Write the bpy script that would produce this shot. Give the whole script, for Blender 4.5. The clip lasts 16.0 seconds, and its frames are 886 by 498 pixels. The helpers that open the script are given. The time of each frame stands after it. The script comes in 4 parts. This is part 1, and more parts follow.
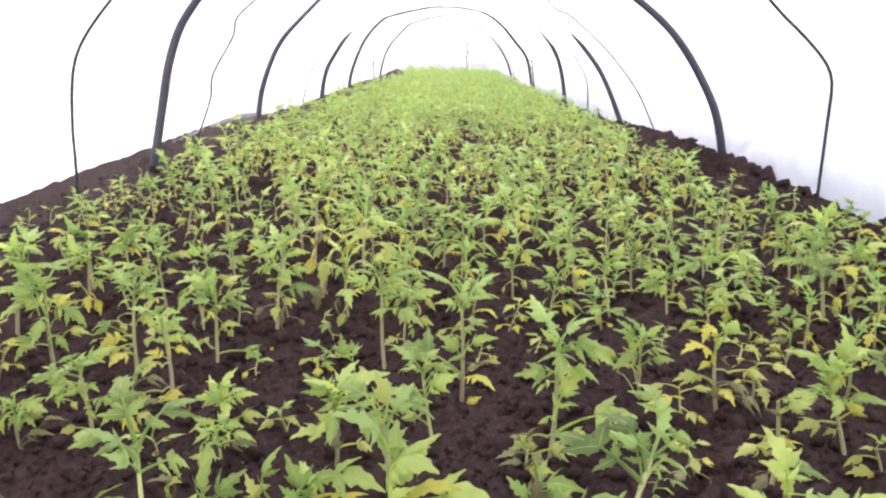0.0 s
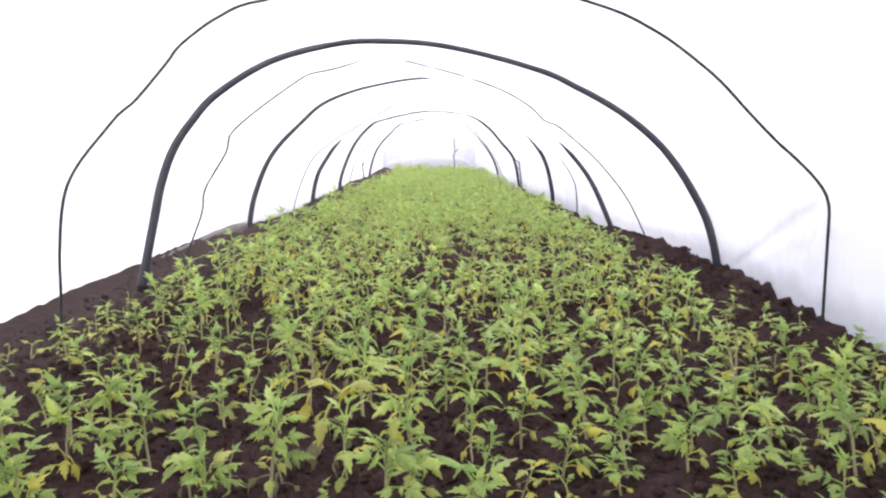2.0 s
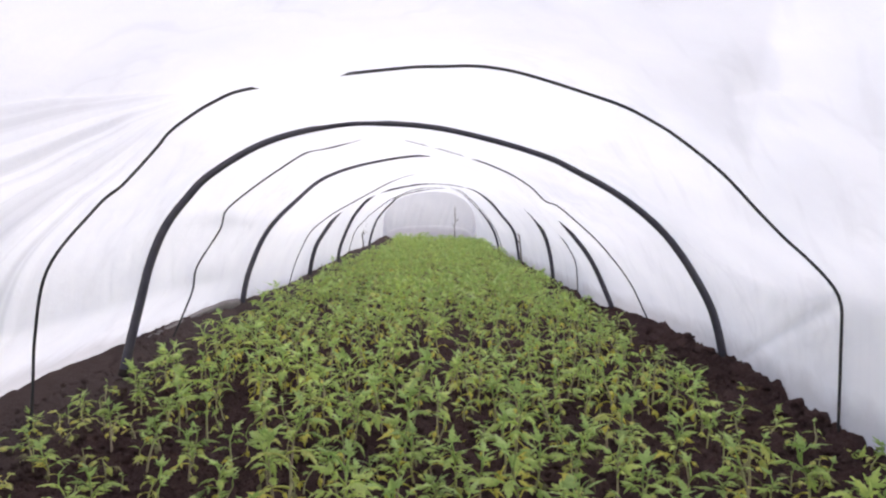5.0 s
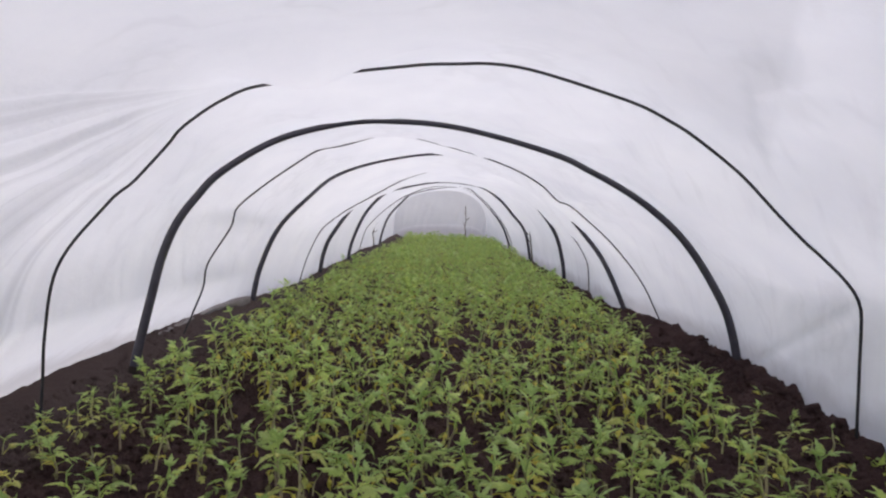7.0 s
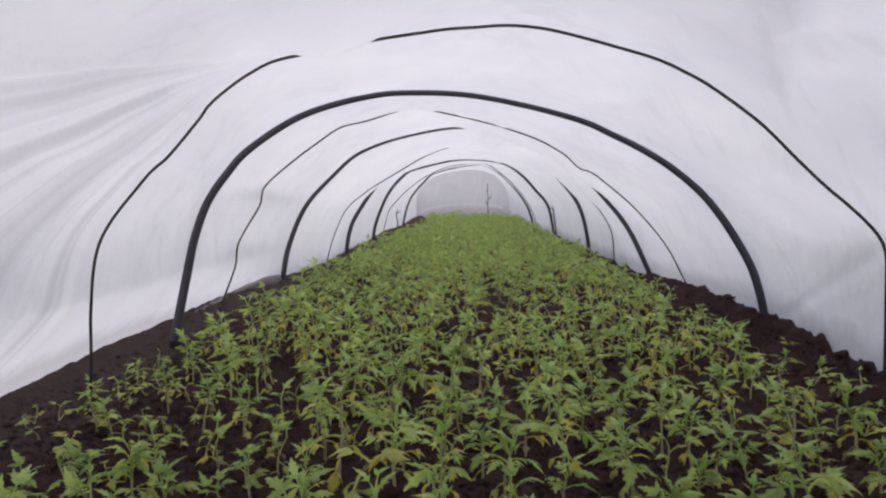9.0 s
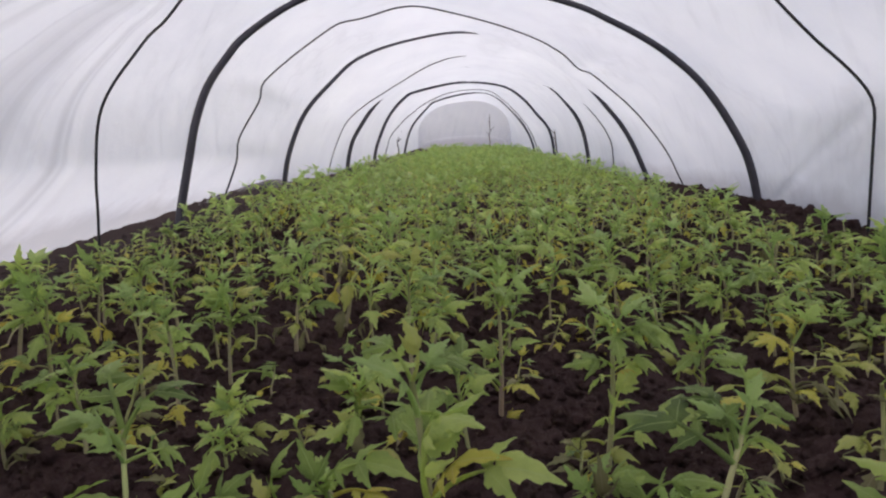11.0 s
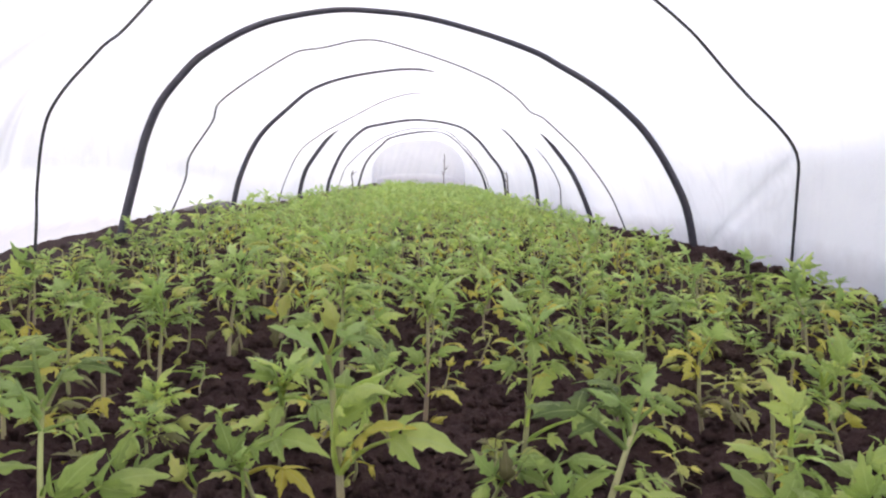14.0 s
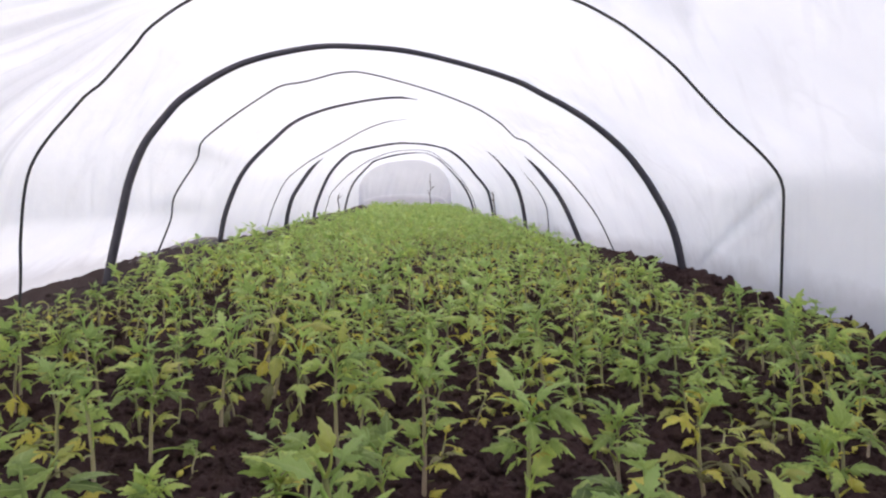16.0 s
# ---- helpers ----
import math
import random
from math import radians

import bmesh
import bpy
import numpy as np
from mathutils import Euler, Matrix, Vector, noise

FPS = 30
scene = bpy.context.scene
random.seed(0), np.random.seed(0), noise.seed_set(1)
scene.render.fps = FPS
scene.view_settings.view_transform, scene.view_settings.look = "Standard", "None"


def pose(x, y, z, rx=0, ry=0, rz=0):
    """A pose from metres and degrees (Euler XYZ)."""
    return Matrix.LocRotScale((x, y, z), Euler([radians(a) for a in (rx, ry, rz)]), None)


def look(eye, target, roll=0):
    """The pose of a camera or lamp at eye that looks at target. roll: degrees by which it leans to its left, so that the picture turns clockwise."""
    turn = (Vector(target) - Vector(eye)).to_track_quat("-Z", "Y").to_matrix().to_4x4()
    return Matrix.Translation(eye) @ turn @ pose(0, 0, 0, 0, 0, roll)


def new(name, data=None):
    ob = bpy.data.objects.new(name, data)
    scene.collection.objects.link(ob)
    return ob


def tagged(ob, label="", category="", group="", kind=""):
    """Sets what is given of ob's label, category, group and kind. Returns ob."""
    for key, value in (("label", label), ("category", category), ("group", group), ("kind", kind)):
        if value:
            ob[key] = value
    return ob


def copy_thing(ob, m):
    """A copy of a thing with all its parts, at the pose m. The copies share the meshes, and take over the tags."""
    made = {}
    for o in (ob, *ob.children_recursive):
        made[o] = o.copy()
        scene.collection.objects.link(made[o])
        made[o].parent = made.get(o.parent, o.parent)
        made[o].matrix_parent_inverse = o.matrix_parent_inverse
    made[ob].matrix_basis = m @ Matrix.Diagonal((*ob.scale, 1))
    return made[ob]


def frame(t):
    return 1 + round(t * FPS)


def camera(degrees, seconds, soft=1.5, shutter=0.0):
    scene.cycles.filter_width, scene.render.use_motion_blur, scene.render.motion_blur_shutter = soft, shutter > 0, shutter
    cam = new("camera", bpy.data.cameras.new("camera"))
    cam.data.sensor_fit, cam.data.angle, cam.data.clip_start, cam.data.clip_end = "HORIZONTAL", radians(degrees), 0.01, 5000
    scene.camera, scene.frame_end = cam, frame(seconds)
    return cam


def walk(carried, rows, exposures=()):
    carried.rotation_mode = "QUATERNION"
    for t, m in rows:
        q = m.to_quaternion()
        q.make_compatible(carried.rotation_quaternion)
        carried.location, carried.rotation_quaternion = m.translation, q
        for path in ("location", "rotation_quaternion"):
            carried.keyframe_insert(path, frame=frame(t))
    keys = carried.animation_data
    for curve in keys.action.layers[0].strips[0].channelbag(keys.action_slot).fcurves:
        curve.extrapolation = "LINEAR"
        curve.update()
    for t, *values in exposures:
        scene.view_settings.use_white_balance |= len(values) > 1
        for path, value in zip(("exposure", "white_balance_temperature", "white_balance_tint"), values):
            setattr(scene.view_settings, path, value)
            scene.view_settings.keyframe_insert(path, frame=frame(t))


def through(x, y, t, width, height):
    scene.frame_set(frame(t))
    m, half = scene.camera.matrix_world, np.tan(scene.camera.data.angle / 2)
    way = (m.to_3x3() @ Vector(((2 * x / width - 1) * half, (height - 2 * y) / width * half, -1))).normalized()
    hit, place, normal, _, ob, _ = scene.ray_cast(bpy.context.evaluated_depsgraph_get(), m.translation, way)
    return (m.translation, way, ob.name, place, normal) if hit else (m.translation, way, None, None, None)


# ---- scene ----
import itertools

cam = camera(63.5, 16.0, soft=2.2)
PATH = [
    (0, (0.095, 0.187, 0.334), (0.061, 2.119, -0.184), -0.2),
    (0.5, (0.095, 0.202, 0.353), (0.075, 2.156, -0.068), 0.6),
    (1, (0.094, 0.215, 0.366), (0.089, 2.189, 0.045), -0.3),
    (1.5, (0.088, 0.232, 0.388), (0.113, 2.214, 0.118), -1.0),
    (2, (0.074, 0.244, 0.401), (0.075, 2.226, 0.131), -0.6),
    (2.5, (0.069, 0.268, 0.417), (-0.004, 2.245, 0.126), -0.3),
    (3, (0.062, 0.275, 0.423), (-0.061, 2.244, 0.089), -0.3),
    (3.5, (0.065, 0.279, 0.426), (-0.087, 2.245, 0.092), 0.0),
    (4, (0.077, 0.281, 0.427), (0.041, 2.259, 0.132), 0.1),
    (4.5, (0.086, 0.297, 0.444), (0.084, 2.281, 0.192), 1.3),
    (5, (0.085, 0.314, 0.451), (0.086, 2.312, 0.365), 0.4),
    (7.5, (0.078, 0.331, 0.452), (0.044, 2.328, 0.359), 0.8),
    (8, (0.075, 0.321, 0.452), (0.041, 2.318, 0.341), -1.1),
    (10.5, (0.075, 0.248, 0.281), (-0.068, 2.23, 0.056), -0.8),
    (11, (0.087, 0.235, 0.242), (-0.018, 2.21, -0.055), -1.9),
    (11.5, (0.091, 0.223, 0.211), (0.056, 2.183, -0.184), -0.7),
    (12, (0.09, 0.215, 0.216), (0.09, 2.162, -0.243), -0.8),
    (12.5, (0.093, 0.215, 0.208), (0.12, 2.19, -0.106), 1.4),
    (13, (0.097, 0.214, 0.213), (0.128, 2.198, -0.037), 1.5),
    (13.5, (0.103, 0.212, 0.222), (0.138, 2.199, 0.001), 1.4),
    (14, (0.103, 0.207, 0.219), (0.136, 2.198, 0.028), 1.6),
    (14.5, (0.098, 0.214, 0.227), (0.123, 2.206, 0.057), 1.4),
    (15, (0.102, 0.215, 0.237), (0.117, 2.21, 0.086), 0.7),
    (15.5, (0.104, 0.216, 0.257), (0.146, 2.21, 0.102), -1.4),
    (16, (0.1, 0.217, 0.267), (0.165, 2.211, 0.122), -0.4),
]
EXPOSURES = [(t, stops - 0.07, 6340, 11.0) for t, stops in (
    (0.0, 2.35), (1.5, 2.19), (2.5, 1.75), (3.5, 1.44), (5.0, 1.18), (7.5, 0.67), (8.0, 0.67), (10.5, 0.61), (11.0, 0.77), (11.5, 1.12), (12.0, 1.46), (12.5, 1.7), (14.0, 1.58), (16.0, 1.23))]
walk(cam, [(t, look(eye, target, roll)) for t, eye, target, roll in PATH], EXPOSURES)

# ---- light ----
world = bpy.data.worlds.new("overcast_sky")
scene.world = world
world.use_nodes = True
wn = world.node_tree.nodes
sky = wn.new("ShaderNodeTexSky")
sky.sky_type = "NISHITA"
sky.sun_disc = False
sky.sun_elevation = radians(76)
sky.sun_rotation = radians(-20)
sky.air_density, sky.dust_density = 1.0, 6.0
wn["Background"].inputs["Strength"].default_value = 0.17
world.node_tree.links.new(sky.outputs["Color"], wn["Background"].inputs["Color"])
sun_data = bpy.data.lights.new("sun", "SUN")
sun_data.energy, sun_data.angle, sun_data.color = 0.5, radians(76), (1.0, 0.95, 0.88)
sun = new("sun", sun_data)
sun.matrix_world = look((-0.6, 2.6, 6.0), (0, 1.0, 0))


# ---- materials ----
class Nodes:
    """A material with short ways to add nodes."""

    def __init__(self, name):
        self.m = bpy.data.materials.new(name)
        self.m.use_nodes = True
        self.t = self.m.node_tree
        self.bsdf = self.t.nodes["Principled BSDF"]
        self.out = self.t.nodes["Material Output"]

    def add(self, kind, **values):
        n = self.t.nodes.new("ShaderNode" + kind)
        for k, v in values.items():
            n.inputs[k].default_value = v
        return n

    def link(self, a, b):
        self.t.links.new(a, b)

    def noise(self, scale, detail=4.0, rough=0.55, vector=None):
        n = self.add("TexNoise", Scale=scale, Detail=detail, Roughness=rough)
        if vector is not None:
            self.link(vector, n.inputs["Vector"])
        return n.outputs["Fac"]

    def ramp(self, fac, stops):
        n = self.t.nodes.new("ShaderNodeValToRGB")
        while len(n.color_ramp.elements) < len(stops):
            n.color_ramp.elements.new(0.5)
        for e, (p, c) in zip(n.color_ramp.elements, stops):
            e.position, e.color = p, (*c, 1)
        self.link(fac, n.inputs["Fac"])
        return n.outputs["Color"]

    def mix(self, fac, a, b, blend="MIX"):
        n = self.t.nodes.new("ShaderNodeMix")
        n.data_type, n.blend_type = "RGBA", blend
        for value, socket in ((fac, n.inputs[0]), (a, n.inputs[6]), (b, n.inputs[7])):
            if isinstance(value, (int, float)):
                socket.default_value = value
            elif isinstance(value, tuple):
                socket.default_value = (*value, 1)
            else:
                self.link(value, socket)
        return n.outputs[2]

    def math(self, op, a, b=0.0):
        n = self.t.nodes.new("ShaderNodeMath")
        n.operation = op
        for value, socket in ((a, n.inputs[0]), (b, n.inputs[1])):
            if isinstance(value, (int, float)):
                socket.default_value = value
            else:
                self.link(value, socket)
        return n.outputs[0]

    def bump(self, height, strength, distance):
        n = self.add("Bump", Strength=strength, Distance=distance)
        self.link(height, n.inputs["Height"])
        return n.outputs["Normal"]


def leaf_material(name, dark, light, rib, through, share, rough=0.55):
    """A thin leaf: coloured by leaf and by blotch, a paler midrib and side veins, and light that comes through."""
    n = Nodes(name)
    info = n.t.nodes.new("ShaderNodeObjectInfo")
    geo = n.t.nodes.new("ShaderNodeNewGeometry")
    uv = n.t.nodes.new("ShaderNodeUVMap")
    sep = n.t.nodes.new("ShaderNodeSeparateXYZ")
    n.link(uv.outputs["UV"], sep.inputs[0])
    spot = n.noise(260.0, 3.0)
    cloud = n.noise(75.0, 3.0, 0.6, geo.outputs["Position"])
    pick = n.math("ADD", n.math("MULTIPLY", info.outputs["Random"], 0.3), n.math("MULTIPLY", geo.outputs["Random Per Island"], 0.24))
    pick = n.math("ADD", n.math("ADD", pick, n.math("MULTIPLY", spot, 0.3)), n.math("MULTIPLY", cloud, 0.36))
    patch = n.ramp(n.noise(9.0, 2.0, 0.5, geo.outputs["Position"]), [(0.3, (0, 0, 0)), (0.7, (1, 1, 1))])
    pick = n.math("ADD", n.math("MULTIPLY", pick, 0.8), n.math("MULTIPLY", patch, 0.2))
    half = tuple((a + b) / 2 * k for a, b, k in zip(dark, light, (0.88, 1.0, 0.85)))
    colour = n.ramp(pick, [(0.3, dark), (0.56, half), (0.86, light)])
    across = n.math("ABSOLUTE", n.math("SUBTRACT", sep.outputs["X"], 0.5))
    mid = n.math("LESS_THAN", across, 0.035)
    slant = n.math("ADD", n.math("MULTIPLY", sep.outputs["Y"], 7.0), n.math("MULTIPLY", across, -5.0))
    vein = n.math("LESS_THAN", n.math("FRACT", slant), 0.13)
    lines = n.math("MAXIMUM", n.math("MULTIPLY", mid, 0.42), n.math("MULTIPLY", vein, 0.13))
    colour = n.mix(lines, colour, rib)
    n.link(colour, n.bsdf.inputs["Base Color"])
    n.bsdf.inputs["Roughness"].default_value = rough
    n.bsdf.inputs["Specular IOR Level"].default_value = 0.38
    relief = n.math("ADD", n.math("MULTIPLY", n.math("FRACT", slant), 0.6), n.noise(420.0, 2.0))
    normal = n.bump(relief, 0.55, 0.0018)
    n.link(normal, n.bsdf.inputs["Normal"])
    trans = n.add("BsdfTranslucent")
    n.link(n.mix(1.0, colour, through, "MULTIPLY"), trans.inputs["Color"])
    n.link(normal, trans.inputs["Normal"])
    both = n.add("MixShader", Fac=share)
    n.link(n.bsdf.outputs[0], both.inputs[1])
    n.link(trans.outputs[0], both.inputs[2])
    n.link(both.outputs[0], n.out.inputs["Surface"])
    return n.m


LEAF = leaf_material("leaf_green", (0.15, 0.215, 0.069), (0.795, 0.855, 0.285), (0.6, 0.7, 0.3), (1.3, 1.4, 1.02), 0.42, 0.45)
LEAF_YOUNG = leaf_material("leaf_young_green", (0.27, 0.365, 0.13), (0.735, 0.825, 0.335), (0.53, 0.62, 0.28), (1.21, 1.3, 0.93), 0.4, 0.45)
LEAF_PALE = leaf_material("leaf_pale_green", (0.44, 0.45, 0.12), (0.74, 0.7, 0.26), (0.55, 0.54, 0.28), (1.3, 1.3, 1.0), 0.36)
LEAF_YELLOW = leaf_material("leaf_yellow", (0.64, 0.52, 0.08), (0.9, 0.8, 0.23), (0.7, 0.64, 0.3), (1.15, 1.1, 0.85), 0.34, 0.65)
LEAF_DRY = leaf_material("leaf_withered", (0.2, 0.16, 0.08), (0.4, 0.36, 0.2), (0.4, 0.36, 0.22), (1.1, 1.0, 0.8), 0.2, 0.8)


def stem_material():
    n = Nodes("stem")
    info = n.t.nodes.new("ShaderNodeObjectInfo")
    pick = n.math("ADD", n.math("MULTIPLY", info.outputs["Random"], 0.5), n.math("MULTIPLY", n.noise(60.0), 0.6))
    colour = n.ramp(pick, [(0.2, (0.4, 0.29, 0.22)), (0.5, (0.48, 0.4, 0.25)), (0.85, (0.46, 0.48, 0.2))])
    tc = n.t.nodes.new("ShaderNodeTexCoord")
    sep = n.t.nodes.new("ShaderNodeSeparateXYZ")
    n.link(tc.outputs["Generated"], sep.inputs[0])
    colour = n.mix(n.ramp(sep.outputs["Z"], [(0.3, (0, 0, 0)), (0.9, (0.55, 0.55, 0.55))]), colour, (0.42, 0.5, 0.15))
    n.link(colour, n.bsdf.inputs["Base Color"])
    n.bsdf.inputs["Roughness"].default_value = 0.6
    n.link(n.bump(n.noise(900.0, 2.0), 0.4, 0.0006), n.bsdf.inputs["Normal"])
    return n.m


def soil_material():
    n = Nodes("soil")
    geo = n.t.nodes.new("ShaderNodeNewGeometry")
    pos = geo.outputs["Position"]
    broad = n.noise(3.5, 5.0, 0.6, pos)
    grain = n.noise(160.0, 6.0, 0.7, pos)
    crumb = n.noise(70.0, 6.0, 0.7, pos)
    colour = n.ramp(broad, [(0.25, (0.043, 0.024, 0.0235)), (0.55, (0.075, 0.042, 0.0402)), (0.8, (0.128, 0.08, 0.075))])
    colour = n.mix(n.ramp(grain, [(0.35, (0, 0, 0)), (0.75, (1, 1, 1))]), colour, n.mix(0.5, colour, (0.18, 0.125, 0.115)))
    sep = n.t.nodes.new("ShaderNodeSeparateXYZ")
    n.link(pos, sep.inputs[0])
    trodden = n.math("ADD", n.math("MULTIPLY", sep.outputs["X"], -1.0), n.math("MULTIPLY", n.noise(4.0, 4.0, 0.6, pos), 0.2))
    dry = n.ramp(trodden, [(0.72, (0, 0, 0)), (0.86, (1, 1, 1))])
    colour = n.mix(n.math("MULTIPLY", dry, 0.7), colour, (0.14, 0.108, 0.1))
    fleck = n.ramp(n.noise(330.0, 1.0, 0.5, pos), [(0.76, (0, 0, 0)), (0.8, (1, 1, 1))])
    colour = n.mix(fleck, colour, (0.26, 0.22, 0.18))
    n.link(colour, n.bsdf.inputs["Base Color"])
    n.bsdf.inputs["Roughness"].default_value = 0.93
    n.bsdf.inputs["Specular IOR Level"].default_value = 0.08
    height = n.math("ADD", n.math("MULTIPLY", crumb, 1.0), n.math("MULTIPLY", grain, 0.5))
    n.link(n.bump(height, 1.0, 0.018), n.bsdf.inputs["Normal"])
    return n.m


def fabric_material(name="crop_cover_fabric", layers=1):
    """White spunbond crop cover: diffuse on both sides, lets about half of the daylight through; muddy at its lower edge."""
    n = Nodes(name)
    geo = n.t.nodes.new("ShaderNodeNewGeometry")
    pos = geo.outputs["Position"]
    sep = n.t.nodes.new("ShaderNodeSeparateXYZ")
    n.link(pos, sep.inputs[0])
    cloud = n.noise(2.2, 4.0, 0.6, pos)
    fibre = n.noise(140.0, 5.0, 0.75, pos)
    colour = n.ramp(cloud, [(0.3, (0.80, 0.80, 0.82)), (0.7, (0.87, 0.87, 0.88))])
    colour = n.mix(n.math("MULTIPLY", fibre, 0.1), colour, (0.74, 0.74, 0.77))
    splash = n.math("ADD", sep.outputs["Z"], n.math("MULTIPLY", n.noise(7.0, 5.0, 0.65, pos), -0.11))
    mud = n.ramp(splash, [(0.0, (1, 1, 1)), (0.055, (0, 0, 0))])
    colour = n.mix(n.math("MULTIPLY", mud, 0.3), colour, (0.2, 0.16, 0.13))
    n.link(colour, n.bsdf.inputs["Base Color"])
    n.bsdf.inputs["Roughness"].default_value = 0.85
    n.bsdf.inputs["Specular IOR Level"].default_value = 0.15
    crease = n.noise(16.0, 5.0, 0.6, pos)
    normal = n.bump(n.math("ADD", crease, n.math("MULTIPLY", fibre, 0.12)), 0.25, 0.012)
    n.link(normal, n.bsdf.inputs["Normal"])
    trans = n.add("BsdfTranslucent")
    thick = n.ramp(n.noise(5.0, 4.0, 0.6, pos), [(0.3, (0.82, 0.83, 0.87)), (0.7, (0.92, 0.92, 0.94))])
    # fold and crease shading painted in: cloth made less translucent along them
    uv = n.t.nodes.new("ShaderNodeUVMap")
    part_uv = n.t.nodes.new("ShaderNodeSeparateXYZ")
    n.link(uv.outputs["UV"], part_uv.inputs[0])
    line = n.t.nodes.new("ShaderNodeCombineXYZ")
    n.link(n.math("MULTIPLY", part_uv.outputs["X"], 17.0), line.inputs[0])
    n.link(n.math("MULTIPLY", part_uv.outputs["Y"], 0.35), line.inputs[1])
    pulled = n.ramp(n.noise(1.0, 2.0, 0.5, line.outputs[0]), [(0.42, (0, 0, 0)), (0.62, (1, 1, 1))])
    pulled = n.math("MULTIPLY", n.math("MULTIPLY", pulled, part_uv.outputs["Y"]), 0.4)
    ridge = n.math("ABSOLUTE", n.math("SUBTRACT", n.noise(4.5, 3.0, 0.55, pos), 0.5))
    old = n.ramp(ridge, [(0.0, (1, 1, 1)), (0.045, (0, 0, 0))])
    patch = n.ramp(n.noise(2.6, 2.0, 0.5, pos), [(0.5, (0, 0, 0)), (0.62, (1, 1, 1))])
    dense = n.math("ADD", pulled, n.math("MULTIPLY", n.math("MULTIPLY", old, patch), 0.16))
    # more painted crease shading: short strokes slanting down from the crown
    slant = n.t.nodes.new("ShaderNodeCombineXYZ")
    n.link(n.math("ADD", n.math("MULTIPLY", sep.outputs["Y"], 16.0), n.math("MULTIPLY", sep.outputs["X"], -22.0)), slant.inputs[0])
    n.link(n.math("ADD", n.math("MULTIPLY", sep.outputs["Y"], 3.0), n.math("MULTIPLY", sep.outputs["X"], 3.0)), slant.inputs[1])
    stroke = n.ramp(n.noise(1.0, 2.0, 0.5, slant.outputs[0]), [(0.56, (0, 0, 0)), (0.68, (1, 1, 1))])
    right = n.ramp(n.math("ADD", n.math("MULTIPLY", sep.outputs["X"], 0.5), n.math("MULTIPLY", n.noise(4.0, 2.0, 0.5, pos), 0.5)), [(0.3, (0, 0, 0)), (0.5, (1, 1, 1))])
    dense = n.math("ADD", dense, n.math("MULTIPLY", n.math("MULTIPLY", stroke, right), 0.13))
    # the cloth is less translucent over the near end, between a pulled fold and a seam
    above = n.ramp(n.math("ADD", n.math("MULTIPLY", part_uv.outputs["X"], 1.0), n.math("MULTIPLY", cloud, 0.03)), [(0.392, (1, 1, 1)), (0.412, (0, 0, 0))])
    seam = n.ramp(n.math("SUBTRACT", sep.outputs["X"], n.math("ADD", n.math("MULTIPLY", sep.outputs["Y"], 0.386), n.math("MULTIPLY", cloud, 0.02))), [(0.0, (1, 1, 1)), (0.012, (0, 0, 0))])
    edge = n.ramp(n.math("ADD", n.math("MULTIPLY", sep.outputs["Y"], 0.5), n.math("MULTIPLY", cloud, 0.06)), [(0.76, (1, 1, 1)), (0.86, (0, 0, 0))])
    near_tone = n.math("MULTIPLY", n.math("MULTIPLY", above, seam), edge)
    dense = n.math("ADD", dense, n.math("MULTIPLY", near_tone, 0.17))
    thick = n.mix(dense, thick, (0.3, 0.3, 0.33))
    # above 1, only dims the cloth: shade of the end panels put into its colour
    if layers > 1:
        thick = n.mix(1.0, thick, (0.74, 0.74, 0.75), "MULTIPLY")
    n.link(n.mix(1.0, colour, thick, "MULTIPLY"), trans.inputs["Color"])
    n.link(normal, trans.inputs["Normal"])
    both = n.add("MixShader", Fac=0.5)
    n.link(n.bsdf.outputs[0], both.inputs[1])
    n.link(trans.outputs[0], both.inputs[2])
    n.link(both.outputs[0], n.out.inputs["Surface"])
    return n.m


def plain_material(name, dark, light, scale, rough, relief=0.3, spec=0.4):
    n = Nodes(name)
    tc = n.t.nodes.new("ShaderNodeTexCoord")
    info = n.t.nodes.new("ShaderNodeObjectInfo")
    grain = n.noise(scale, 5.0, 0.65, tc.outputs["Object"])
    pick = n.math("ADD", n.math("MULTIPLY", grain, 0.8), n.math("MULTIPLY", info.outputs["Random"], 0.25))
    n.link(n.ramp(pick, [(0.3, dark), (0.8, light)]), n.bsdf.inputs["Base Color"])
    n.bsdf.inputs["Roughness"].default_value = rough
    n.bsdf.inputs["Specular IOR Level"].default_value = spec
    n.link(n.bump(n.noise(scale * 4, 4.0, 0.6, tc.outputs["Object"]), relief, 0.002), n.bsdf.inputs["Normal"])
    return n.m


STEM = stem_material()
SOIL = soil_material()
FABRIC = fabric_material()
FABRIC_DIMMED = fabric_material("dimmed_cover_fabric", 2)
PIPE = plain_material("black_polyethylene", (0.034, 0.032, 0.041), (0.075, 0.07, 0.086), 30, 0.48, 0.1)
WIRE = plain_material("dull_dark_wire", (0.02, 0.02, 0.022), (0.06, 0.055, 0.05), 60, 0.6)
STICK = plain_material("dry_stick_bark", (0.06, 0.05, 0.04), (0.16, 0.135, 0.11), 50, 0.85)
STAKE = plain_material("muddy_wooden_stake", (0.035, 0.026, 0.022), (0.09, 0.07, 0.06), 40, 0.9)
MUDDY = plain_material("muddy_fabric", (0.17, 0.15, 0.145), (0.33, 0.3, 0.29), 25, 0.9)
# unseen outer ground, made pale as a reflector for the cover's lower sides
BOUNCE_GROUND = plain_material("pale_bounce_ground", (0.32, 0.29, 0.2), (0.5, 0.46, 0.34), 3, 0.95)


